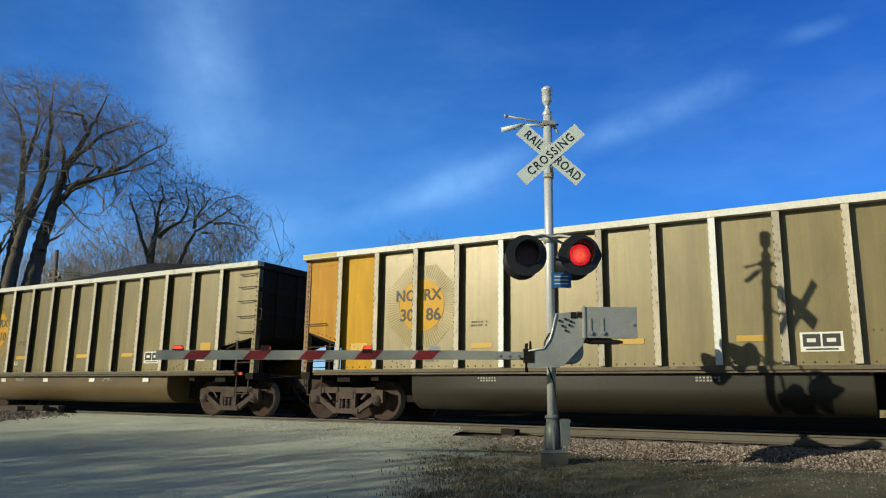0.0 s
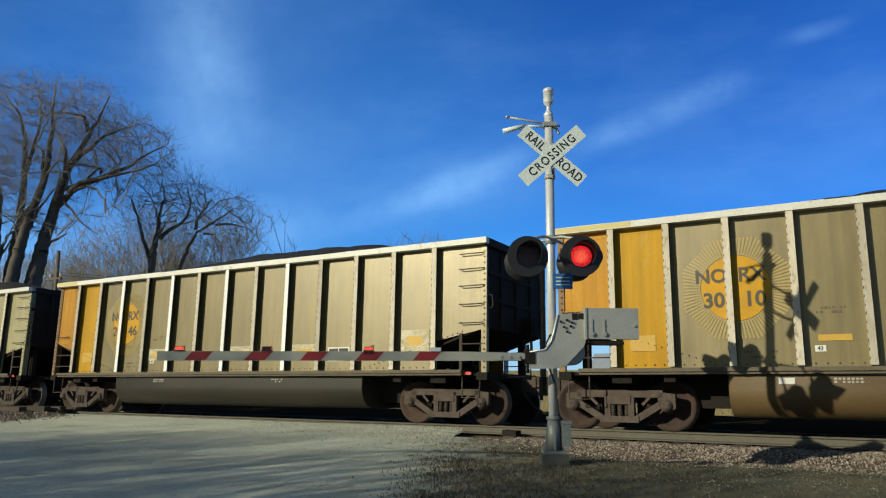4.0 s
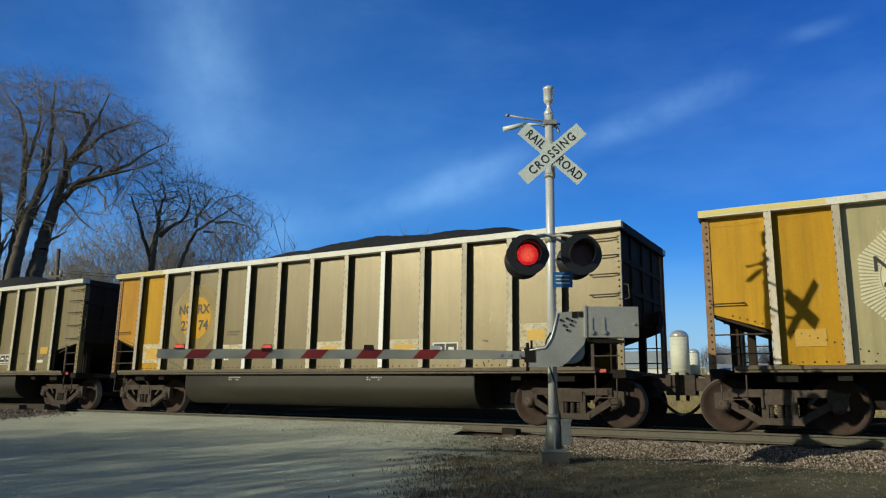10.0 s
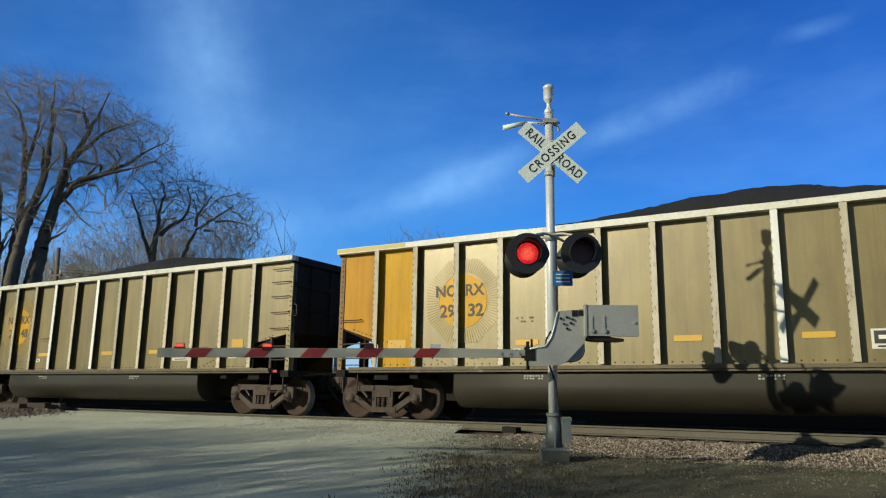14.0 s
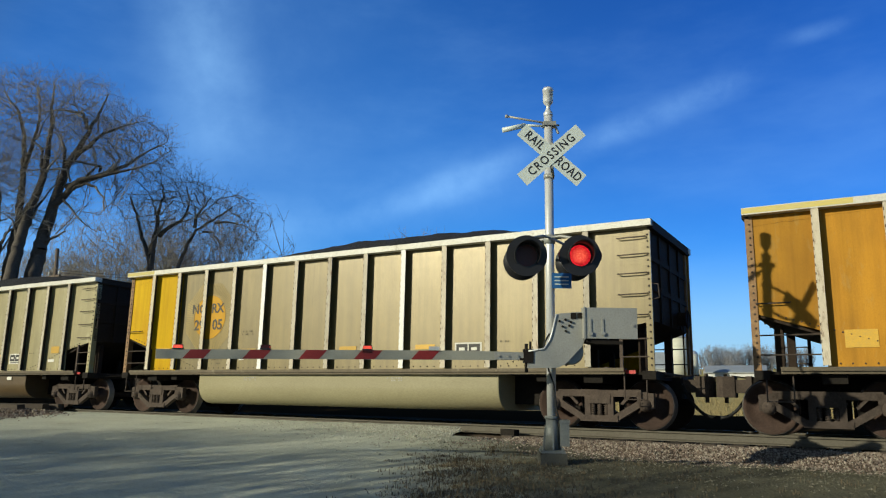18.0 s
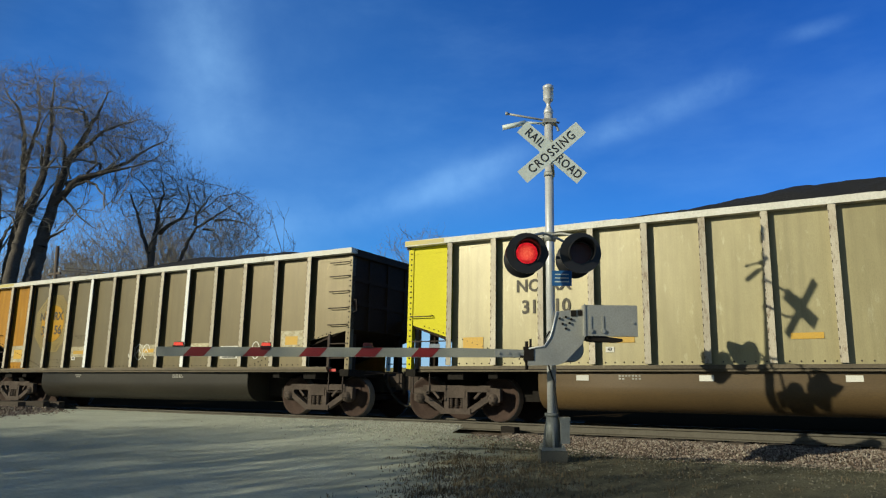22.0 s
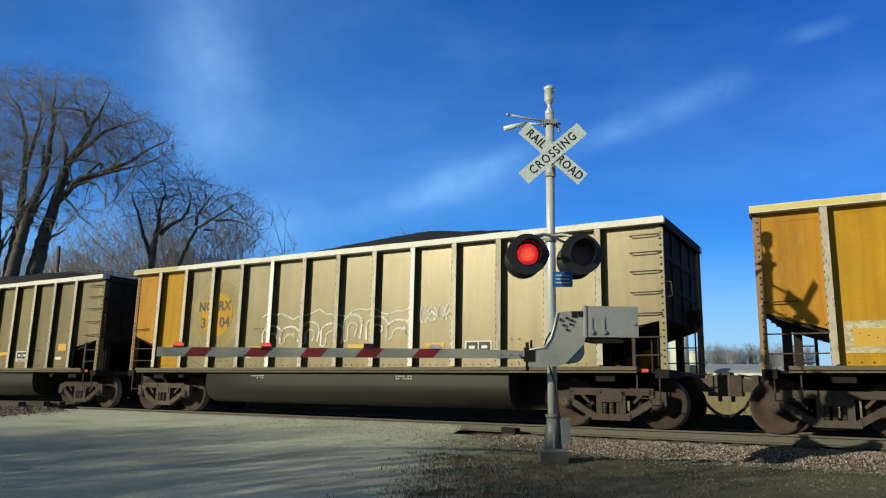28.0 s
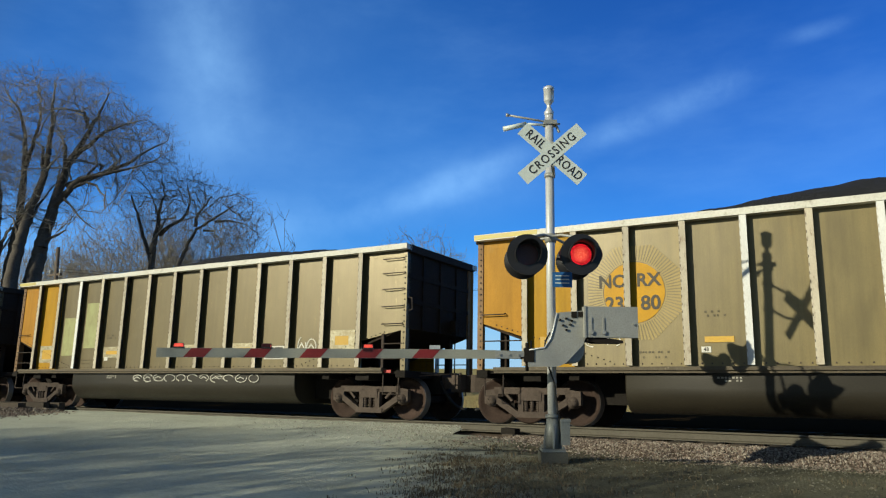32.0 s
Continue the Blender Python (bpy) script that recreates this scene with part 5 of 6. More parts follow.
def build_mast():
    bm = bmesh.new()
    tube(bm, (0, 0, 0.35), (0, 0, 4.73), 0.062, n=18)
    part("mast", bm, "galvanised", signal, "bare galvanised steel tube")
    bm = bmesh.new()
    tube(bm, (0, 0, 0.09), (0, 0, 0.50), 0.100, 0.078, 14)
    for q in range(4):
        fin = [(0.085, 0.09), (0.132, 0.09), (0.092, 0.40), (0.07, 0.40)]
        c, w = math.cos(q * math.pi / 2), math.sin(q * math.pi / 2)
        lo = [bm.verts.new((r * c + 0.012 * w, r * w - 0.012 * c, z)) for r, z in fin]
        hi = [bm.verts.new((r * c - 0.012 * w, r * w + 0.012 * c, z)) for r, z in fin]
        bm.faces.new(lo), bm.faces.new(hi[::-1])
        for i in range(4):
            bm.faces.new((lo[i], hi[i], hi[(i + 1) % 4], lo[(i + 1) % 4]))
    lathe(bm, [(0.06, 0.485), (0.095, 0.49), (0.095, 0.53), (0.06, 0.535)], 16, "z")
    box(bm, -0.155, -0.155, 0.056, 0.155, 0.155, 0.092)
    for a in (-0.125, 0.125):
        for b in (-0.125, 0.125):
            tube(bm, (a, b, 0.03), (a, b, 0.125), 0.018, n=6)
    part("base_casting", bm, "cast_grey", signal, bevel=0.01)
    bm = bmesh.new()
    box(bm, 0.10, -0.09, 0.14, 0.22, 0.09, 0.46)
    box(bm, 0.09, -0.10, 0.44, 0.23, 0.10, 0.48)
    part("junction_box", bm, "cast_grey", signal, bevel=0.012)
    bm = bmesh.new()
    box(bm, -0.175, -0.175, -0.35, 0.175, 0.175, 0.052)
    part("footing", bm, "concrete", signal, "weathered concrete block", bevel=0.02)
    # bell and its neck
    bm = bmesh.new()
    lathe(bm, [(0.062, 4.72), (0.068, 4.73), (0.068, 4.77), (0.045, 4.80), (0.03, 4.84), (0.034, 4.88), (0.066, 4.92), (0.074, 4.94), (0.074, 5.09), (0.080, 5.095), (0.080, 5.13), (0.05, 5.155), (0.01, 5.16)], 20, "z")
    part("bell", bm, "galvanised", signal, "white enamelled bell")
    # rods at the head of the mast
    bm = bmesh.new()
    tube(bm, (-0.60, -0.02, 4.71), (0.16, 0.03, 4.60), 0.016, n=8)
    lathe(bm, [(0.024, -0.02), (0.026, 0.02)], 8, "x", (-0.60, -0.02, 4.71))
    box(bm, -0.08, -0.08, 4.57, 0.10, 0.08, 4.63)
    tube(bm, (0.10, 0.0, 4.57), (0.14, 0.0, 4.47), 0.02, n=6)
    part("head_bracket", bm, "grey_enamel", signal)
    bm = bmesh.new()
    tube(bm, (-0.66, -0.05, 4.49), (-0.33, -0.05, 4.57), 0.035, n=10)
    tube(bm, (-0.33, -0.05, 4.57), (-0.05, -0.02, 4.57), 0.018, n=8)
    part("sleeve", bm, "sign_white", signal)
    for z in (4.26, 3.83):
        bm = bmesh.new()
        lathe(bm, [(0.062, -0.03), (0.075, -0.03), (0.075, 0.03), (0.062, 0.03)], 16, "z", (0, 0, z))
        part("clamp", bm, "grey_enamel", signal)
        bm = bmesh.new()
        pipe(bm, [(0, -0.06, z), (0.02, -0.25, z - 0.06), (-0.03, -0.488, z - 0.10 if z > 4.1 else z + 0.02)], 0.022, 8)
        part("sign_bracket", bm, "grey_enamel", signal)
    # crossbuck
    for angle, y, words in ((-41.5, -0.492, (("RAIL", -0.30), ("ROAD", 0.30))), (41.5, -0.50, (("CROSSING", 0.0),))):
        bm = bmesh.new()
        box(bm, -0.535, -0.002, -0.102, 0.535, 0.002, 0.102)
        blade = part("crossbuck_blade", bm, "sign_white", signal, "white reflective blade with black letters", Matrix.Translation((-0.035, y, 4.005)) @ Matrix.Rotation(radians(-angle), 4, "Y"))
        for text, x in words:
            me = lettering(text, 0.167 if len(text) > 4 else 0.171, "sign_black", 0.001, 1.22 if len(text) > 4 else 1.12)
            place("lettering", me, blade, Matrix.Translation((x, -0.004, 0)) @ FACE @ Matrix.Diagonal((0.86 if len(text) > 4 else 0.80, 1, 1, 1)))
    # blue plate
    bm = bmesh.new()
    box(bm, 0.01, -0.085, 2.24, 0.28, -0.075, 2.45)
    plate = part("blue_plate", bm, "plate_blue", signal, "small blue plate")
    for i in range(3):
        bm = bmesh.new()
        box(bm, 0.05, -0.088, 2.39 - i * 0.05, 0.24, -0.085, 2.405 - i * 0.05)
        part("text_bar", bm, "sign_white", plate)


build_mast()
# added covers that slide over ever-glowing lenses to imitate the flashing
OFF_COVERS = []


def build_flasher(x, z, y, facing, phase):
    turn = 0 if facing else 180
    at = pose(x, y, z, 0, 0, turn) @ Matrix.Scale(0.955, 4)
    bm = bmesh.new()
    # housing behind
    lathe(bm, [(0.270, 0.034), (0.280, 0.030), (0.280, 0.014), (0.281, 0.014), (0.281, 0.036), (0.17, 0.05), (0.15, 0.13), (0.06, 0.17)], 28)
    flasher = part("flasher", bm, "lamp_black", signal, "round black flashing lamp with a hood", at)
    # target ring with the lens opening
    bm = bmesh.new()
    n, prof = 40, [(0.150, 0.006), (0.150, -0.004), (0.283, -0.004), (0.283, 0.012), (0.275, 0.012), (0.275, 0.006)]
    rings = [[bm.verts.new((r * math.cos(2 * math.pi * i / n), s, r * math.sin(2 * math.pi * i / n))) for i in range(n)] for r, s in prof]
    for A, B in zip(rings, rings[1:] + rings[:1]):
        for i in range(n):
            bm.faces.new((A[i], A[(i + 1) % n], B[(i + 1) % n], B[i]))
    part("target_ring", bm, "lamp_black", flasher)
    # hood: a tube open below
    bm = bmesh.new()
    outer, inner = [], []
    for i in range(23):
        a = radians(-38 + 256 * i / 22)
        c, s = math.cos(a), math.sin(a)
        reach = -0.10 - 0.20 * max(0.0, (s + 0.55) / 1.55)
        outer.append((bm.verts.new((0.175 * c, -0.004, 0.175 * s)), bm.verts.new((0.178 * c, reach, 0.178 * s))))
        inner.append((bm.verts.new((0.168 * c, -0.004, 0.168 * s)), bm.verts.new((0.171 * c, reach, 0.171 * s))))
    for i in range(22):
        bm.faces.new((outer[i][0], outer[i + 1][0], outer[i + 1][1], outer[i][1])).smooth = True
        bm.faces.new((inner[i][0], inner[i][1], inner[i + 1][1], inner[i + 1][0])).smooth = True
        bm.faces.new((outer[i][1], outer[i + 1][1], inner[i + 1][1], inner[i][1]))
    part("hood", bm, "lamp_black", flasher)
    bm = bmesh.new()
    lathe(bm, [(0.149, 0.034), (0.149, 0.030), (0.10, 0.022), (0.03, 0.019)], 32)
    part("lens", bm, "red_lamp", flasher, "glowing red lens")
    if phase is not None:
        for s in (-1, 1):
            bm = bmesh.new()
            pts = [(0.150 * math.cos(radians(-90 + 180 * i / 20)) * s, 0.150 * math.sin(radians(-90 + 180 * i / 20))) for i in range(21)]
            prism(bm, pts if s > 0 else pts[::-1], 0.0095, 0.0115)
            OFF_COVERS.append((part("lens_off_half", bm, "lens_dark", flasher, "added dark red half cover that stands in for the unlit lens"), s, phase))
    else:
        # added disc that keeps an ever-glowing lens looking unlit
        bm = bmesh.new()
        lathe(bm, [(0.150, 0.0095), (0.150, 0.0115)], 28)
        part("lens_off_disc", bm, "lens_dark", flasher)
    return flasher


build_flasher(-0.385, 2.615, -0.56, True, "left")
build_flasher(0.318, 2.625, -0.56, True, "right")
build_flasher(-0.33, 2.69, 0.56, False, None)
build_flasher(0.43, 2.69, 0.56, False, None)


def build_lamp_arm():
    bm = bmesh.new()
    for q in (-1, 1):
        pipe(bm, [(-0.342, 0.40 * q, 2.66), (-0.34, 0.36 * q, 2.88), (-0.12, 0.18 * q, 2.95), (0.0, 0.05 * q, 2.95), (0.12, 0.18 * q, 2.95), (0.36, 0.36 * q, 2.88), (0.36, 0.40 * q, 2.66)], 0.020, 8)
    lathe(bm, [(0.06, -0.06), (0.08, -0.06), (0.08, 0.06), (0.06, 0.06)], 16, "z", (0, 0, 2.93))
    part("lamp_arm", bm, "grey_enamel", signal)


build_lamp_arm()


def build_gate():
    bm = bmesh.new()
    # a cranked casting before the mast carries the arm and its weight
    pts = [(-0.37, 1.155), (0.02, 1.165), (0.12, 1.21), (0.35, 1.45), (0.385, 1.55), (0.385, 1.90), (0.02, 1.865), (-0.035, 1.63), (-0.07, 1.52), (-0.15, 1.40), (-0.37, 1.37)]
    bm = bmesh.new()
    prism(bm, pts, -0.44, -0.37)
    part("gate_crank", bm, "grey_enamel", signal, "grey painted cranked gate casting", bevel=0.012)
    bm = bmesh.new()
    pipe(bm, [(0.012, -0.445, 1.86), (-0.043, -0.445, 1.63), (-0.078, -0.445, 1.52), (-0.155, -0.445, 1.405), (-0.36, -0.445, 1.375)], 0.012, 6)
    part("casting_rim", bm, "galvanised", signal)
    for x, z in ((0.05, 1.77), (0.13, 1.79), (0.20, 1.76), (0.09, 1.70), (0.18, 1.71), (0.13, 1.64)):
        bm = bmesh.new()
        tube(bm, (x, -0.43, z), (x, -0.465, z), 0.016, n=6)
        part("bolt", bm, "underframe", signal)
    bm = bmesh.new()
    box(bm, 0.20, -0.452, 1.80, 0.27, -0.438, 1.88)
    box(bm, 0.29, -0.452, 1.81, 0.36, -0.438, 1.88)
    part("slot_plate", bm, "underframe", signal)
    bm = bmesh.new()
    box(bm, 0.075, -0.37, 1.36, 0.37, 0.20, 1.86)
    lathe(bm, [(0.15, -0.365), (0.17, -0.345), (0.17, 0.18), (0.15, 0.195)], 20, "y", (0.21, 0, 1.375))
    part("gate_motor", bm, "grey_enamel", signal, "grey gate mechanism case", bevel=0.015)
    bm = bmesh.new()
    box(bm, 0.352, -0.52, 1.545, 1.05, -0.38, 1.945)
    box(bm, 0.352, -0.533, 1.535, 0.375, -0.52, 1.955)
    for x in (0.44, 0.60):
        box(bm, x - 0.012, -0.532, 1.61, x + 0.012, -0.518, 1.80)
        tube(bm, (x, -0.52, 1.61), (x, -0.545, 1.61), 0.028, n=10)
    tube(bm, (0.99, -0.52, 1.72), (0.99, -0.538, 1.72), 0.018, n=8)
    part("counterweight", bm, "grey_enamel", signal, "flat grey steel counterweight", bevel=0.01)
    bm = bmesh.new()
    prism(bm, [(0.40, 1.545), (0.40, 1.50), (0.52, 1.475), (0.86, 1.475), (0.86, 1.51), (0.60, 1.545)], -0.49, -0.10)
    part("counterweight_bracket", bm, "underframe", signal)
    bm = bmesh.new()
    box(bm, -0.42, -0.45, 1.22, -0.29, -0.34, 1.40)
    tube(bm, (-0.38, -0.40, 1.10), (-0.38, -0.40, 1.47), 0.022, n=8)
    tube(bm, (-0.47, -0.43, 1.27), (-0.30, -0.43, 1.27), 0.018, n=6)
    tube(bm, (-0.33, -0.42, 1.38), (-0.33, -0.42, 1.50), 0.015, n=6)
    part("gate_clamp", bm, "underframe", signal)
    # arm
    bm = bmesh.new()
    prism(bm, [(-5.21, 1.222), (-0.40, 1.258), (-0.40, 1.36), (-1.2, 1.372), (-5.21, 1.345)], -0.422, -0.395)
    arm = part("gate_arm", bm, "arm_white", signal, "lowered grey-white gate arm with slanted red stripes", bevel=0.004)
    for x in (-4.857, -4.077, -3.348, -2.627, -1.883):
        bm = bmesh.new()
        low = 1.226 + 0.0075 * (x + 5.21)
        prism(bm, [(x, low), (x + 0.27, low + 0.002), (x + 0.372, low + 0.118), (x + 0.10, low + 0.115)], -0.425, -0.4225)
        part("red_stripe", bm, "arm_red", arm)
    for x, phase in ((-4.93, "steady"), (-3.785, "left"), (-2.455, "right")):
        bm = bmesh.new()
        box(bm, -0.065, -0.03, 0.0, 0.065, 0.03, 0.015)
        prism(bm, [(-0.068, 0.0), (0.068, 0.0), (0.058, 0.062), (-0.058, 0.062)], 0.02, 0.035)
        lamp = part("arm_lamp", bm, "lamp_black", signal, "small red lamp on the gate arm", Matrix.Translation((x, -0.41, 1.347 + 0.006 * (x + 5.21))))
        bm = bmesh.new()
        prism(bm, [(-0.058, 0.015), (0.058, 0.015), (0.050, 0.055), (-0.050, 0.055)], -0.02, 0.02)
        part("lamp_glass", bm, "red_lamp", lamp)
        if phase != "steady":
            # added cover that drops clear of the glowing glass while lit
            bm = bmesh.new()
            box(bm, -0.060, -0.026, 0.013, 0.060, -0.022, 0.058)
            OFF_COVERS.append((part("lamp_off_cover", bm, "lens_dark", lamp), 0, phase))
    bm = bmesh.new()
    box(bm, -0.07, -0.03, 0.0, 0.07, 0.03, 0.05)
    part("cable_box", bm, "galvanised", signal, "small pale cable box on the gate arm", Matrix.Translation((-1.584, -0.41, 1.370)), 0.006)
    bm = bmesh.new()
    box(bm, -0.80, -0.438, 1.262, -0.42, -0.427, 1.355)
    for x in (-0.74, -0.62, -0.50):
        tube(bm, (x, -0.44, 1.31), (x, -0.455, 1.31), 0.015, n=6)
    part("arm_splice", bm, "grey_enamel", signal, bevel=0.003)


build_gate()


def build_cables():
    bm = bmesh.new()
    pipe(bm, [(-0.03, -0.07, 1.62), (-0.10, -0.12, 1.50), (-0.12, -0.14, 1.35), (-0.05, -0.10, 1.15), (0.02, -0.08, 0.95), (0.06, -0.07, 0.6), (0.10, -0.06, 0.45)], 0.012)
    part("cable", bm, "hose_rubber", signal)


build_cables()

# ---- trees ----


def tube_mesh(name, segs, material):
    """Tapered limbs as one mesh; thin ones get fewer sides."""
    verts, faces = [], []
    for p0, p1, r0, r1 in segs:
        n = 7 if r0 > 0.10 else 5 if r0 > 0.04 else 3
        d = p1 - p0
        ref = Vector((1, 0, 0)) if abs(d.x) < 0.85 * d.length else Vector((0, 0, 1))
        w = d.cross(ref).normalized()
        u = w.cross(d).normalized()
        if r0 > 0.05:
            p1 = p1 + d.normalized() * r1 * 0.35
        k = len(verts)
        for c, r in ((p0, r0), (p1, r1)):
            for i in range(n):
                a = 2 * math.pi * i / n
                verts.append(c + u * (r * math.cos(a)) + w * (r * math.sin(a)))
        faces += [(k + i, k + (i + 1) % n, k + n + (i + 1) % n, k + n + i) for i in range(n)]
    me = bpy.data.meshes.new(name)
    me.from_pydata([tuple(v) for v in verts], [], faces)
    me.materials.append(MATS[material])
    for p in me.polygons:
        p.use_smooth = True
    return me


RIGHTWARD = Vector((0.861, 0.509, 0.0))
AWAY = Vector((-0.507, 0.862, 0.0))


def crown_space(rnd, count, domes):
    """Buds for the limbs to grow to, strewn through domes: their middle, radii and count share, in rightward, away and up."""
    out = []
    while len(out) < count:
        (cx, cy, cz), (rx, ry, rz) = rnd.choice(domes)
        d = Vector((rnd.gauss(0, 1), rnd.gauss(0, 1), rnd.gauss(0, 1))).normalized() * rnd.random() ** 0.42
        out.append((cx + d.x * rx, cy + d.y * ry, cz + d.z * rz))
    return np.array(out)


def grow(rnd, stems, buds, step, reach, kill):
    """Limbs creep towards the buds near them and branch where these pull apart. Gives the joints and each one's parent."""
    joints, parent = [], []
    for stem in stems:
        last = -1
        for a, b in zip(stem, stem[1:]):
            n = max(1, int((b - a).length / step))
            for i in range(n):
                joints.append(np.array(a + (b - a) * ((i + 1) / n)) + np.array([rnd.gauss(0, 0.03), rnd.gauss(0, 0.03), 0]))
                parent.append(last)
                last = len(joints) - 1
    near = np.full(len(buds), 1e9)
    host = np.zeros(len(buds), int)
    live = np.ones(len(buds), bool)
    fresh, sons = list(range(len(joints))), collections.Counter()
    for _ in range(120):
        P = np.array([joints[i] for i in fresh])
        dist = np.sqrt(((buds[:, None, :] - P[None, :, :]) ** 2).sum(2))
        k = dist.argmin(1)
        better = dist[np.arange(len(buds)), k] < near
        near[better] = dist[np.arange(len(buds)), k][better]
        host[better] = np.array(fresh)[k[better]]
        live &= near > kill
        pull = collections.defaultdict(lambda: np.zeros(3))
        for i in np.nonzero(live & (near < reach))[0]:
            pull[int(host[i])] += (buds[i] - joints[host[i]]) / near[i]
        fresh = []
        for h, v in pull.items():
            if sons[h] >= 4:
                continue
            sons[h] += 1
            ahead = joints[h] - joints[parent[h]] if parent[h] >= 0 else np.array([0, 0, step])
            v = v / max(np.linalg.norm(v), 1e-6) + 0.45 * ahead / step + np.array([rnd.gauss(0, 0.16), rnd.gauss(0, 0.16), rnd.gauss(0, 0.16)])
            joints.append(joints[h] + v / max(np.linalg.norm(v), 1e-6) * step)
            parent.append(h)
            fresh.append(len(joints) - 1)
        if not fresh:
            break
    return joints, parent


def boughs(rnd, stems, domes, count, limit):
    """Lesser boughs that leave the stems along their way and bend out to places in the crown."""
    out, ends = [], crown_space(rnd, count * 6, domes)
    for i in range(count):
        path, r0, r1 = rnd.choice(stems)
        f = rnd.uniform(0.30, 0.92) * (len(path) - 1)
        k = int(f)
        a, b = Vector(path[k]), Vector(path[k + 1])
        p, d = a.lerp(b, f - k), (b - a).normalized()
        girth = (r0 + (r1 - r0) * f / (len(path) - 1)) * rnd.uniform(0.38, 0.6)
        near = [Vector(e) for e in ends if 1.5 < (Vector(e) - p).length < limit and Vector(e).z > p.z - 0.6]
        if not near or p.z < 4:
            continue
        e = rnd.choice(near)
        m = p + d * (e - p).length * 0.30 + (e - p) * 0.25
        n = p + d * (e - p).length * 0.22 + (e - p) * 0.66 + Vector((rnd.gauss(0, 0.15), rnd.gauss(0, 0.15), rnd.gauss(0, 0.15)))
        out.append(([tuple(p), tuple(m), tuple(n), tuple(e)], min(girth, 0.13), 0.016))
    return out


def tree(name, at, stems, domes, label, seed, buds=1500, step=0.32, tip=0.011, twigs=2, reach=3.0, kill=0.55, spread=8, material=("bark", "twig")):
    """Stems, each with its girth at foot and tip, and domes, in rightward, away and up from the foot."""
    rnd = random.Random(seed)
    t = thing(name, at, label, "tree")
    stems = stems + boughs(rnd, stems, domes, spread, 4.5)
    stems = stems + boughs(rnd, stems[-spread:], domes, spread, 2.6)
    guides = [[Vector(p) for p in s[0]] for s in stems]
    joints, parent = grow(rnd, guides, crown_space(rnd, buds, domes), step, reach, kill)
    turn = np.array([RIGHTWARD, AWAY, (0, 0, 1)])
    power = [0.0] * len(joints)
    for i in range(len(joints) - 1, -1, -1):
        power[i] = max(power[i], tip ** 2.3)
        if parent[i] >= 0:
            power[parent[i]] += power[i]
    at_of = [Vector(p @ turn) for p in joints]
    girth = [p ** (1 / 2.3) for p in power]
    root = []
    for i, h in enumerate(parent):
        root.append(i if h < 0 else root[h])
    k = 0
    for (path, r0, r1), guide in zip(stems, guides):
        count = sum(max(1, int((b - a).length / step)) for a, b in zip(guide, guide[1:]))
        for i in range(count):
            girth[k + i] = max(min(girth[k + i], r0 * 1.1), r0 + (r1 - r0) * (i / count) ** 0.8)
        k += count
    thick, thin = collections.defaultdict(list), []
    for i, h in enumerate(parent):
        if h >= 0:
            wide = girth[i] if girth[i] > 0.03 else max(girth[i], tip)
            (thick[root[i]] if wide > 0.06 else thin).append((at_of[h], at_of[i], min(girth[h], wide * 1.25), wide))
            if girth[i] < tip * 4.5:
                d0 = (at_of[i] - at_of[h]).normalized()
                for _ in range(twigs):
                    d = (d0 + Vector((rnd.gauss(0, 0.6), rnd.gauss(0, 0.6), rnd.gauss(0.12, 0.6)))).normalized()
                    p, n = at_of[i], rnd.uniform(0.22, 0.5)
                    for k in range(2):
                        q = p + d * n
                        thin.append((p, q, tip * (0.62 - 0.2 * k), tip * (0.45 - 0.2 * k)))
                        e = (d + Vector((rnd.gauss(0, 0.7), rnd.gauss(0, 0.7), rnd.gauss(0.1, 0.7)))).normalized()
                        thin.append((q, q + e * n * rnd.uniform(0.5, 0.9), tip * 0.4, tip * 0.2))
                        d = (d + Vector((rnd.gauss(0, 0.3), rnd.gauss(0, 0.3), 0.1))).normalized()
                        p = q
    for segs in thick.values():
        heavy = max(s[2] for s in segs)
        place("trunk" if heavy > 0.2 else "limb", tube_mesh("trunk", segs, material[0]), t)
    place("crown", tube_mesh("crown", thin, material[1]), t)
    return t


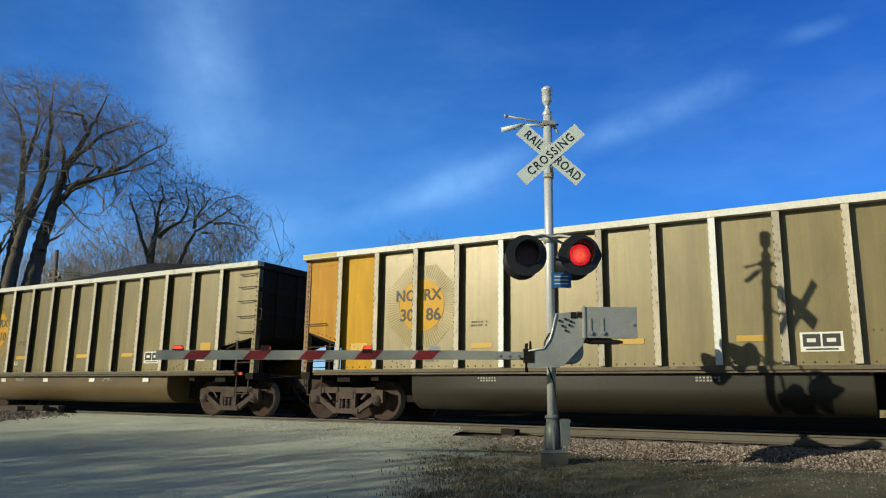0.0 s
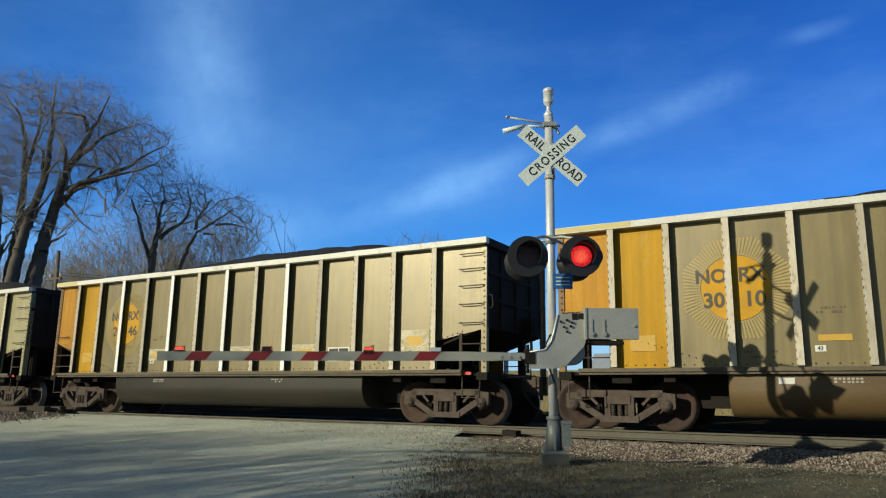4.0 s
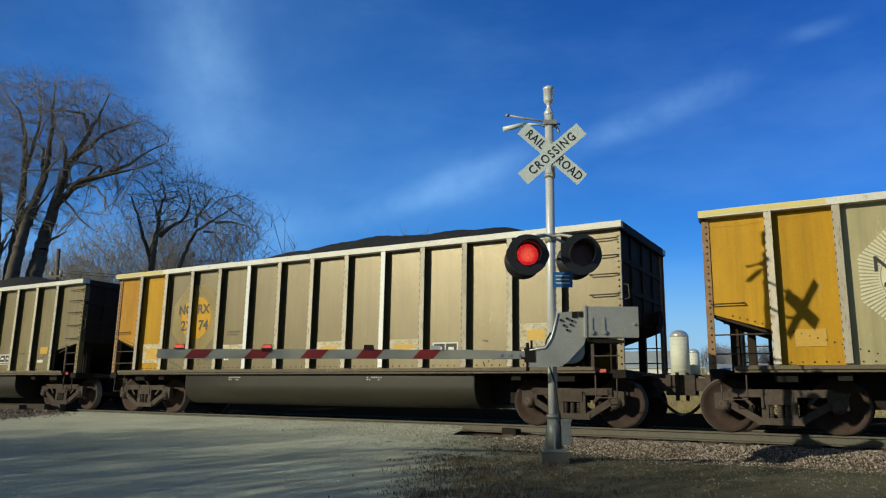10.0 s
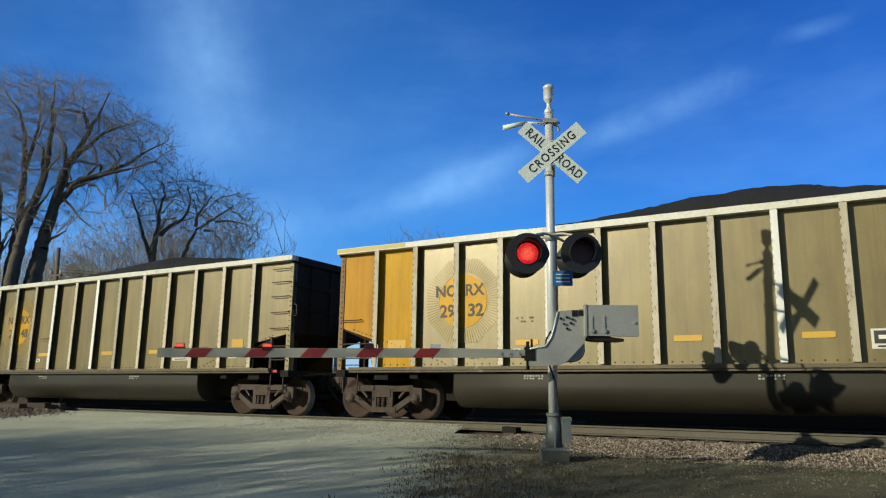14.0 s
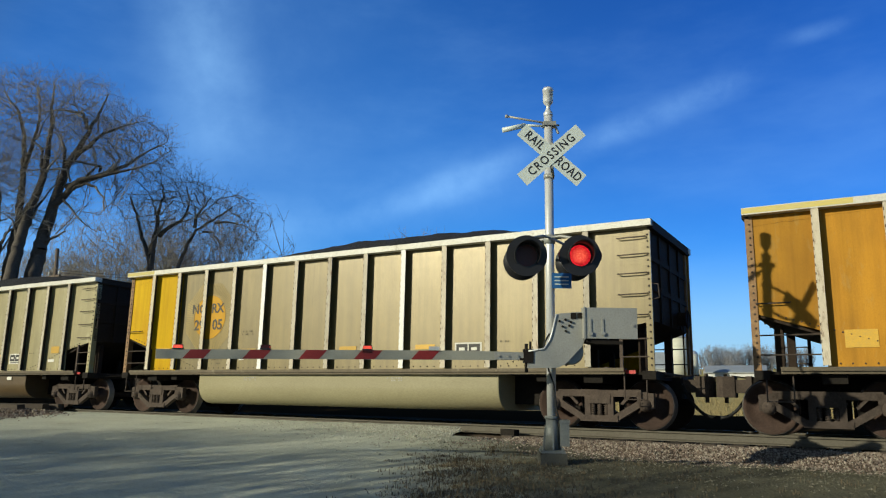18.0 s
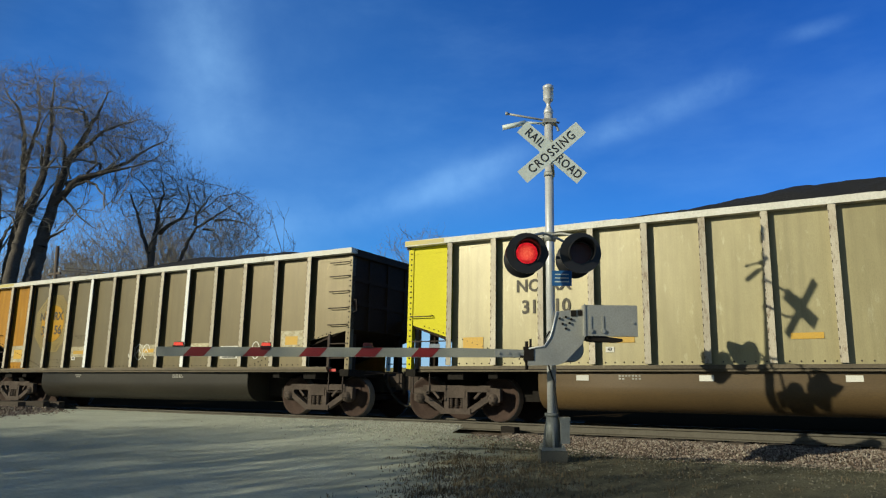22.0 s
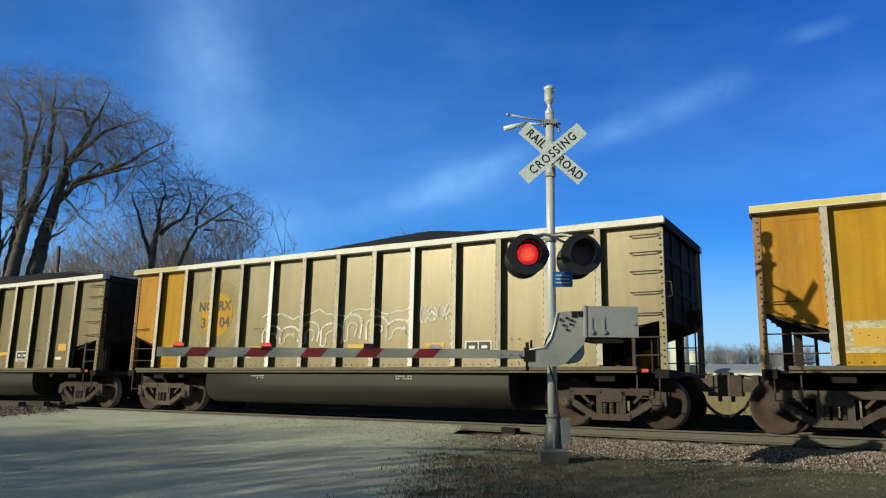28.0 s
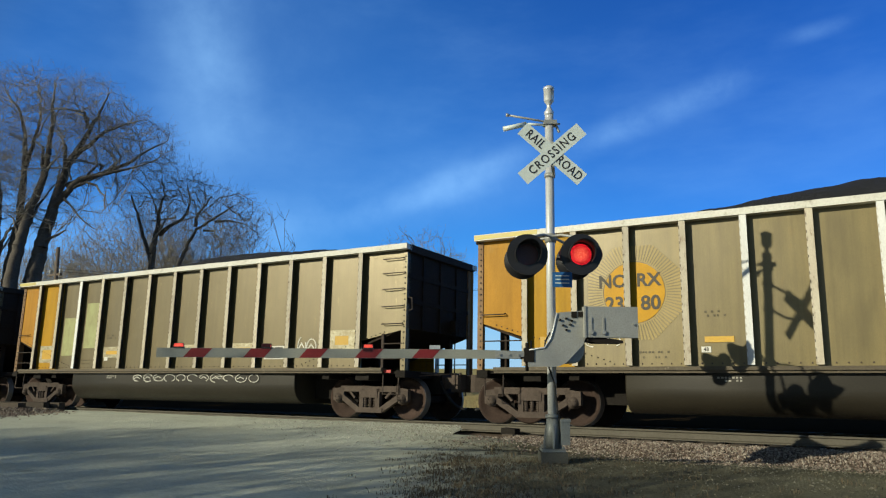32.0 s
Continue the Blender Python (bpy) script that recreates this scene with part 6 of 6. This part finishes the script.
tree("cottonwood_tree", pose(-40.4, 7.3, -0.7),
     [([(0.7, 0, -0.5), (1.05, 0, 3.4), (1.55, 0.1, 6.5), (1.85, 0.1, 8.6), (2.4, 0.2, 11.1), (2.9, 0.2, 13.0), (3.8, 0.3, 14.8), (4.3, 0.3, 15.8), (4.9, 0.2, 17.2)], 0.80, 0.03),
      ([(0.1, 0.5, -0.5), (0.0, 0.6, 3.4), (-0.1, 0.6, 6.5), (0.1, 0.5, 8.3), (0.4, 0.4, 10.2), (0.45, 0.3, 12.7), (0.45, 0.2, 14.7), (0.0, 0.2, 16.1), (-0.9, 0.1, 17.4)], 0.55, 0.03),
      ([(0.3, -0.4, -0.5), (0.6, -0.4, 3.4), (0.65, -0.4, 6.5), (1.05, -0.5, 8.6), (1.45, -0.6, 10.2), (2.1, -0.7, 11.9), (2.35, -0.7, 13.7), (2.25, -0.6, 15.9), (2.3, -0.6, 17.6)], 0.62, 0.03),
      ([(2.25, 0.1, 10.6), (3.1, -0.2, 11.3), (4.0, -0.5, 12.05), (5.55, -0.7, 12.3), (7.1, -0.8, 12.6), (8.2, -0.8, 13.0)], 0.22, 0.02),
      ([(2.6, 0.2, 11.7), (3.45, 0.4, 12.1), (4.6, 0.6, 12.6), (5.95, 0.7, 13.2), (7.15, 0.8, 14.1), (8.2, 0.8, 14.6)], 0.20, 0.02),
      ([(2.95, 0.2, 13.1), (3.9, -0.1, 13.9), (5.1, -0.4, 14.7), (6.3, -0.6, 15.1), (7.3, -0.7, 15.3)], 0.16, 0.02),
      ([(3.4, -0.3, 11.5), (4.35, -0.6, 11.85), (5.05, -0.8, 11.6), (5.55, -0.9, 11.0), (5.7, -0.9, 10.3)], 0.10, 0.03),
      ([(-0.6, 0.2, -0.5), (-0.75, 0.2, 3.4), (-0.75, 0.1, 5.8), (-0.6, 0.0, 8.6), (-0.5, -0.2, 11.1), (-1.0, -0.3, 13.7), (-2.1, -0.4, 16.2)], 0.58, 0.03),
      ([(-1.4, 0.1, -0.5), (-2.2, 0.3, 5), (-3.4, 0.4, 9), (-4.4, 0.4, 13)], 0.35, 0.06),
      ([(1.85, 0, 8.6), (2.55, -0.1, 8.95), (3.25, -0.1, 9.3)], 0.09, 0.04),
      ([(2.8, -0.2, 11.2), (3.45, -0.3, 10.7), (4.0, -0.4, 10.0), (5.15, -0.5, 9.2)], 0.08, 0.02),
      ([(0.43, 0.3, 12.6), (1.05, 0.0, 14.3), (1.4, -0.1, 15.9), (1.1, -0.1, 17.6)], 0.14, 0.03)],
     [((0.8, 0, 14.9), (4.3, 3.6, 3.7)), ((3.8, 0, 14.9), (3.1, 3.0, 3.0)), ((6.2, 0, 13.9), (2.9, 2.2, 2.0)), ((-2.8, 0, 14.3), (3.6, 3.4, 4.0)), ((0.5, 0, 12.5), (3.5, 3.0, 3.2))],
     "tall bare winter cottonwood with several leaning trunks", 11, buds=4300, kill=0.38, step=0.26, twigs=3, tip=0.0115, reach=1.6, spread=50)
tree("bare_tree", pose(-35.75, 12.65, -0.7),
     [([(1.0, 0, -0.5), (0.75, 0, 3.5), (0.35, 0, 7.3), (0.2, 0, 8.3), (-0.35, 0.1, 9.6), (-0.75, 0.2, 10.8), (-1.2, 0.3, 11.8)], 0.34, 0.05),
      ([(0.25, 0, 8.1), (0.4, -0.1, 8.95), (0.7, -0.2, 9.9), (0.7, -0.3, 10.6), (0.95, -0.3, 11.7), (0.75, -0.3, 12.8)], 0.20, 0.02),
      ([(1.2, 0.2, -0.5), (1.4, 0.2, 3.5), (1.85, 0.2, 7.6), (2.0, 0.2, 8.2), (2.4, 0.1, 9.1), (2.8, 0.1, 9.8), (3.5, 0.0, 10.2), (4.0, -0.1, 10.5), (4.9, -0.2, 11.05)], 0.30, 0.04),
      ([(3.6, 0.0, 10.2), (4.6, 0.2, 10.3), (5.5, 0.3, 10.1), (6.2, 0.3, 9.6)], 0.08, 0.02),
      ([(2.75, 0.1, 9.7), (2.65, 0.2, 10.4), (3.0, 0.3, 11.1), (3.5, 0.4, 11.8)], 0.12, 0.03),
      ([(3.0, 0.0, 9.7), (3.9, -0.3, 9.6), (4.2, -0.4, 9.2), (4.4, -0.4, 8.6)], 0.08, 0.02),
      ([(0.55, -0.1, 9.3), (1.35, -0.2, 9.9), (2.2, -0.3, 10.4), (2.45, -0.3, 11.2), (2.3, -0.3, 12.3)], 0.14, 0.03)],
     [((1.5, 0, 11.2), (2.8, 2.6, 2.5)), ((4.2, 0, 10.5), (2.5, 2.0, 1.8)), ((5.0, 0, 9.4), (1.6, 1.4, 0.9)), ((-0.1, 0, 11.2), (1.6, 1.8, 2.1))],
     "bare spreading tree with a forked trunk", 23, buds=2200, kill=0.34, step=0.23, twigs=2, tip=0.0095, reach=1.5, spread=18)
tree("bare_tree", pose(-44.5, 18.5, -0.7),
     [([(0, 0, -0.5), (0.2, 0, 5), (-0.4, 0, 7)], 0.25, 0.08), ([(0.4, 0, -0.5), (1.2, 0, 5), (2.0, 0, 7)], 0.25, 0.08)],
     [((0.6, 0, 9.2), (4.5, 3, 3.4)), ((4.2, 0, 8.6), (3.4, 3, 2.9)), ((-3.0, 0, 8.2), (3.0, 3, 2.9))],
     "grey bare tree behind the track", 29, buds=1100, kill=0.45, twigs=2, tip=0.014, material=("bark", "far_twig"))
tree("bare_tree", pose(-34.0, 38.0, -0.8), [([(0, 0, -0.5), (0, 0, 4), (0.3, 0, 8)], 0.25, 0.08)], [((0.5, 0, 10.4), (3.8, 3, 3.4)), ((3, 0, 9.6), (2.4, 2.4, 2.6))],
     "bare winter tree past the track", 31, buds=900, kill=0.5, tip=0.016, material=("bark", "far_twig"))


def thicket(name, spots, height, label, seed, thin, least=0.6, material="far_twig"):
    """Many slim bare trees far off, as one mesh."""
    rnd = random.Random(seed)
    segs = []
    for x, y in spots:
        h = height * rnd.uniform(least, 1.1)
        p = Vector((x, y, -1.0))
        for _ in range(rnd.randint(2, 4)):
            d = Vector((rnd.gauss(0, 0.18), rnd.gauss(0, 0.18), 1)).normalized()
            a, r = p.copy(), thin * 4
            for i in range(5):
                b = a + (d + Vector((rnd.gauss(0, 0.1), rnd.gauss(0, 0.1), 0))).normalized() * h / 5
                segs.append((a, b, r, r * 0.75))
                if i:
                    for _ in range(5):
                        e = b + Vector((rnd.gauss(0, 0.5), rnd.gauss(0, 0.5), rnd.uniform(0.4, 1.2))).normalized() * h * rnd.uniform(0.12, 0.3)
                        segs.append((b, e, r * 0.5, thin * 0.6))
                        for _ in range(3):
                            f = e + Vector((rnd.gauss(0, 0.6), rnd.gauss(0, 0.6), rnd.uniform(0.2, 1.2))).normalized() * h * rnd.uniform(0.06, 0.16)
                            segs.append((e, f, thin * 0.6, thin * 0.3))
                a, r = b, r * 0.75
    place(name, tube_mesh(name, segs, material), label=label, category="woods", kind="stuff")


rnd_w = random.Random(77)
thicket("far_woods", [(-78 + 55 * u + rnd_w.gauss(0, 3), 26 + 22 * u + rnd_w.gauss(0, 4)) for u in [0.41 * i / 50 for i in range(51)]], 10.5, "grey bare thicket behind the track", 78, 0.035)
thicket("far_treeline", [(-47.5 + 28 * (i / 63) + rnd_w.gauss(0, 0.6), 224 + 17 * (i / 63) + rnd_w.gauss(0, 3)) for i in range(64)], 7.0, "hazy line of bare trees across the field", 79, 0.045, 0.7, "haze_tinted_twig")


thicket("brushwood", [(-49 + 13.5 * u + rnd_w.gauss(0, 1.5), 14.5 + 8 * u + rnd_w.gauss(0, 2)) for u in [0.86 * i / 44 for i in range(45)]], 9.8, "dense grey-brown bare brush behind the track", 80, 0.022)

# a bare thicket behind the camera, whose shade falls on the road
rnd_h = random.Random(99)
clumps = [(-38.5 + 28.2 * (k / 29) ** 0.94 + rnd_h.gauss(0, 0.4), rnd_h.uniform(-23.5, -21.5)) for k in range(30)]
thicket("roadside_thicket", [(x + rnd_h.gauss(0, 0.45), y + rnd_h.gauss(0, 0.6)) for x, y in clumps for _ in range(4)], 6.95, "dense bare thicket that shades the road", 98, 0.0195, 0.82)


def build_tie_pile():
    pile = thing("tie_pile", pose(-22.5, -1.75, 0.0, 0, 0, 8), "heap of old dark timber ties beside the track", "timber pile")
    for x, y, z, turn in ((0, 0, 0.09, 4), (-0.3, -0.35, 0.09, -6), (0.2, 0.30, 0.07, 7)):
        place("old_tie", cached("old_tie", lambda: block("old_tie", (2.5, 0.23, 0.18), "tie_wood", 0.015)), pile, pose(x, y, z, 0, 0, turn))


build_tie_pile()

# ---- farm beyond the field ----


def hoop(r):
    bm = bmesh.new()
    lathe(bm, [(r - 0.01, 0), (r + 0.03, 0.02), (r + 0.03, 0.06), (r - 0.01, 0.08)], 28, "z")
    return finish(bm, "hoop", "silo_concrete")


def build_silo(x, y, r, h):
    s = thing("silo", pose(x, y, -0.7), "tall pale concrete farm silo with a shiny dome", "silo")
    bm = bmesh.new()
    lathe(bm, [(r, 0), (r, h)], 28, "z")
    part("barrel", bm, "silo_concrete", s)
    for i in range(8):
        z = 0.4 + h * i / 8
        place("hoop", cached(("hoop", r), lambda: hoop(r)), s, pose(0, 0, z))
    bm = bmesh.new()
    lathe(bm, [(r * math.cos(a) + 0.01, h + r * 0.75 * math.sin(a)) for a in (0, 0.3, 0.6, 0.9, 1.2, 1.45)], 28, "z")
    part("dome", bm, "silo_dome", s)


build_silo(-33.6, 131.5, 1.75, 7.6)
build_silo(-34.6, 148.2, 1.15, 4.8)


def build_barn(x, y, w, d, h, roof, label):
    b = thing("barn", pose(x, y, -0.7, 0, 0, 8), label, "barn")
    bm = bmesh.new()
    box(bm, -w / 2, -d / 2, 0, w / 2, d / 2, h)
    part("wall", bm, "barn_wall", b)
    bm = bmesh.new()
    prism(bm, [(-d / 2 - 0.4, h - 0.1), (0, h + roof), (d / 2 + 0.4, h - 0.1), (d / 2 + 0.4, h + 0.1), (0, h + roof + 0.2), (-d / 2 - 0.4, h + 0.1)], -w / 2 - 0.3, w / 2 + 0.3, axis="x")
    part("roof", bm, "barn_roof", b)


build_barn(-45.0, 140.0, 16.0, 9.0, 1.8, 3.2, "low white farm shed with a grey metal roof")
build_barn(-28.0, 160.0, 12.0, 8.0, 1.0, 1.3, "long low shed with a blue-grey roof")


def build_utility_pole():
    u = thing("utility_pole", pose(-42.7, 11.7, -0.8), "dark wooden utility pole with an insulator", "utility pole")
    bm = bmesh.new()
    tube(bm, (0, 0, -0.5), (0, 0, 9.3), 0.15, 0.11, 10)
    part("pole", bm, "wood_pole", u)
    bm = bmesh.new()
    box(bm, -0.7, -0.07, 7.55, 0.5, 0.07, 7.67)
    part("crossarm", bm, "wood_pole", u)
    for x in (-0.6, 0.4):
        bm = bmesh.new()
        lathe(bm, [(0.03, 7.67), (0.09, 7.74), (0.06, 7.80), (0.09, 7.86), (0.05, 7.92)], 10, "z", (x, 0, 0))
        part("insulator", bm, "ceramic", u)
    for k, x in enumerate((-0.6, 0.4)):
        bm = bmesh.new()
        pts = [Vector((x + 26 * s, 36 * s, 7.9 - 3.0 * s * (1 - s) + 0.9 * s + k * 0.05)) for s in [i / 16 for i in range(17)]]
        pipe(bm, pts, 0.016, 4)
        part("wire", bm, "wire", u)


build_utility_pole()

# ---- what moves ----
LAMP_PERIOD = 1.1898
LAMP_ON = {"left": (0.449, 0.573), "right": (1.052, 0.587)}      # when each lamp first lights, and for how long


def lamp_rows(closed, opened, phase):
    """Rows for an added cover that is clear of the glowing lens while its lamp is lit."""
    start, lit = LAMP_ON[phase]
    def state(t):
        return opened if (t - start) % LAMP_PERIOD < lit else closed
    rows = [(0.0, state(0.0))]
    for k in range(-1, 28):
        for t, m0, m1 in ((start + k * LAMP_PERIOD, closed, opened), (start + k * LAMP_PERIOD + lit, opened, closed)):
            before = math.floor(t * 30)
            if 0 < before < 960:
                rows += [(before / 30, m0), ((before + 1) / 30, m1)]
    return rows + [(32.0, state(32.0))]


def motions():
    times = [i * 1.0 for i in range(33)]
    for number, car in enumerate(CARS):
        walk(car, [(t, Matrix.Translation((at_time(t) - number * PITCH + SLACK.get(number, 0.0), 0, 0)) @ TRACK) for t in times])
    for wheel, number, axle, turned in WHEELS:
        rows, span_in = [], []
        for i in range(481):
            t = i / 15
            x = at_time(t) - number * PITCH
            if -46 < x < 14 or i in (0, 480):
                sense = -1 if turned else 1
                rows.append((t, Matrix.Translation((axle, 0, 0.457)) @ Matrix.Rotation(sense * at_time(t) / 0.457, 4, "Y")))
        walk(wheel, rows)
    for shutter, side, phase in OFF_COVERS:
        if side:
            walk(shutter, lamp_rows(Matrix(), Matrix.Translation((side * 0.150, 0, 0)), phase))
        else:
            walk(shutter, lamp_rows(Matrix(), Matrix.Translation((0, 0, -0.047)), phase))


motions()
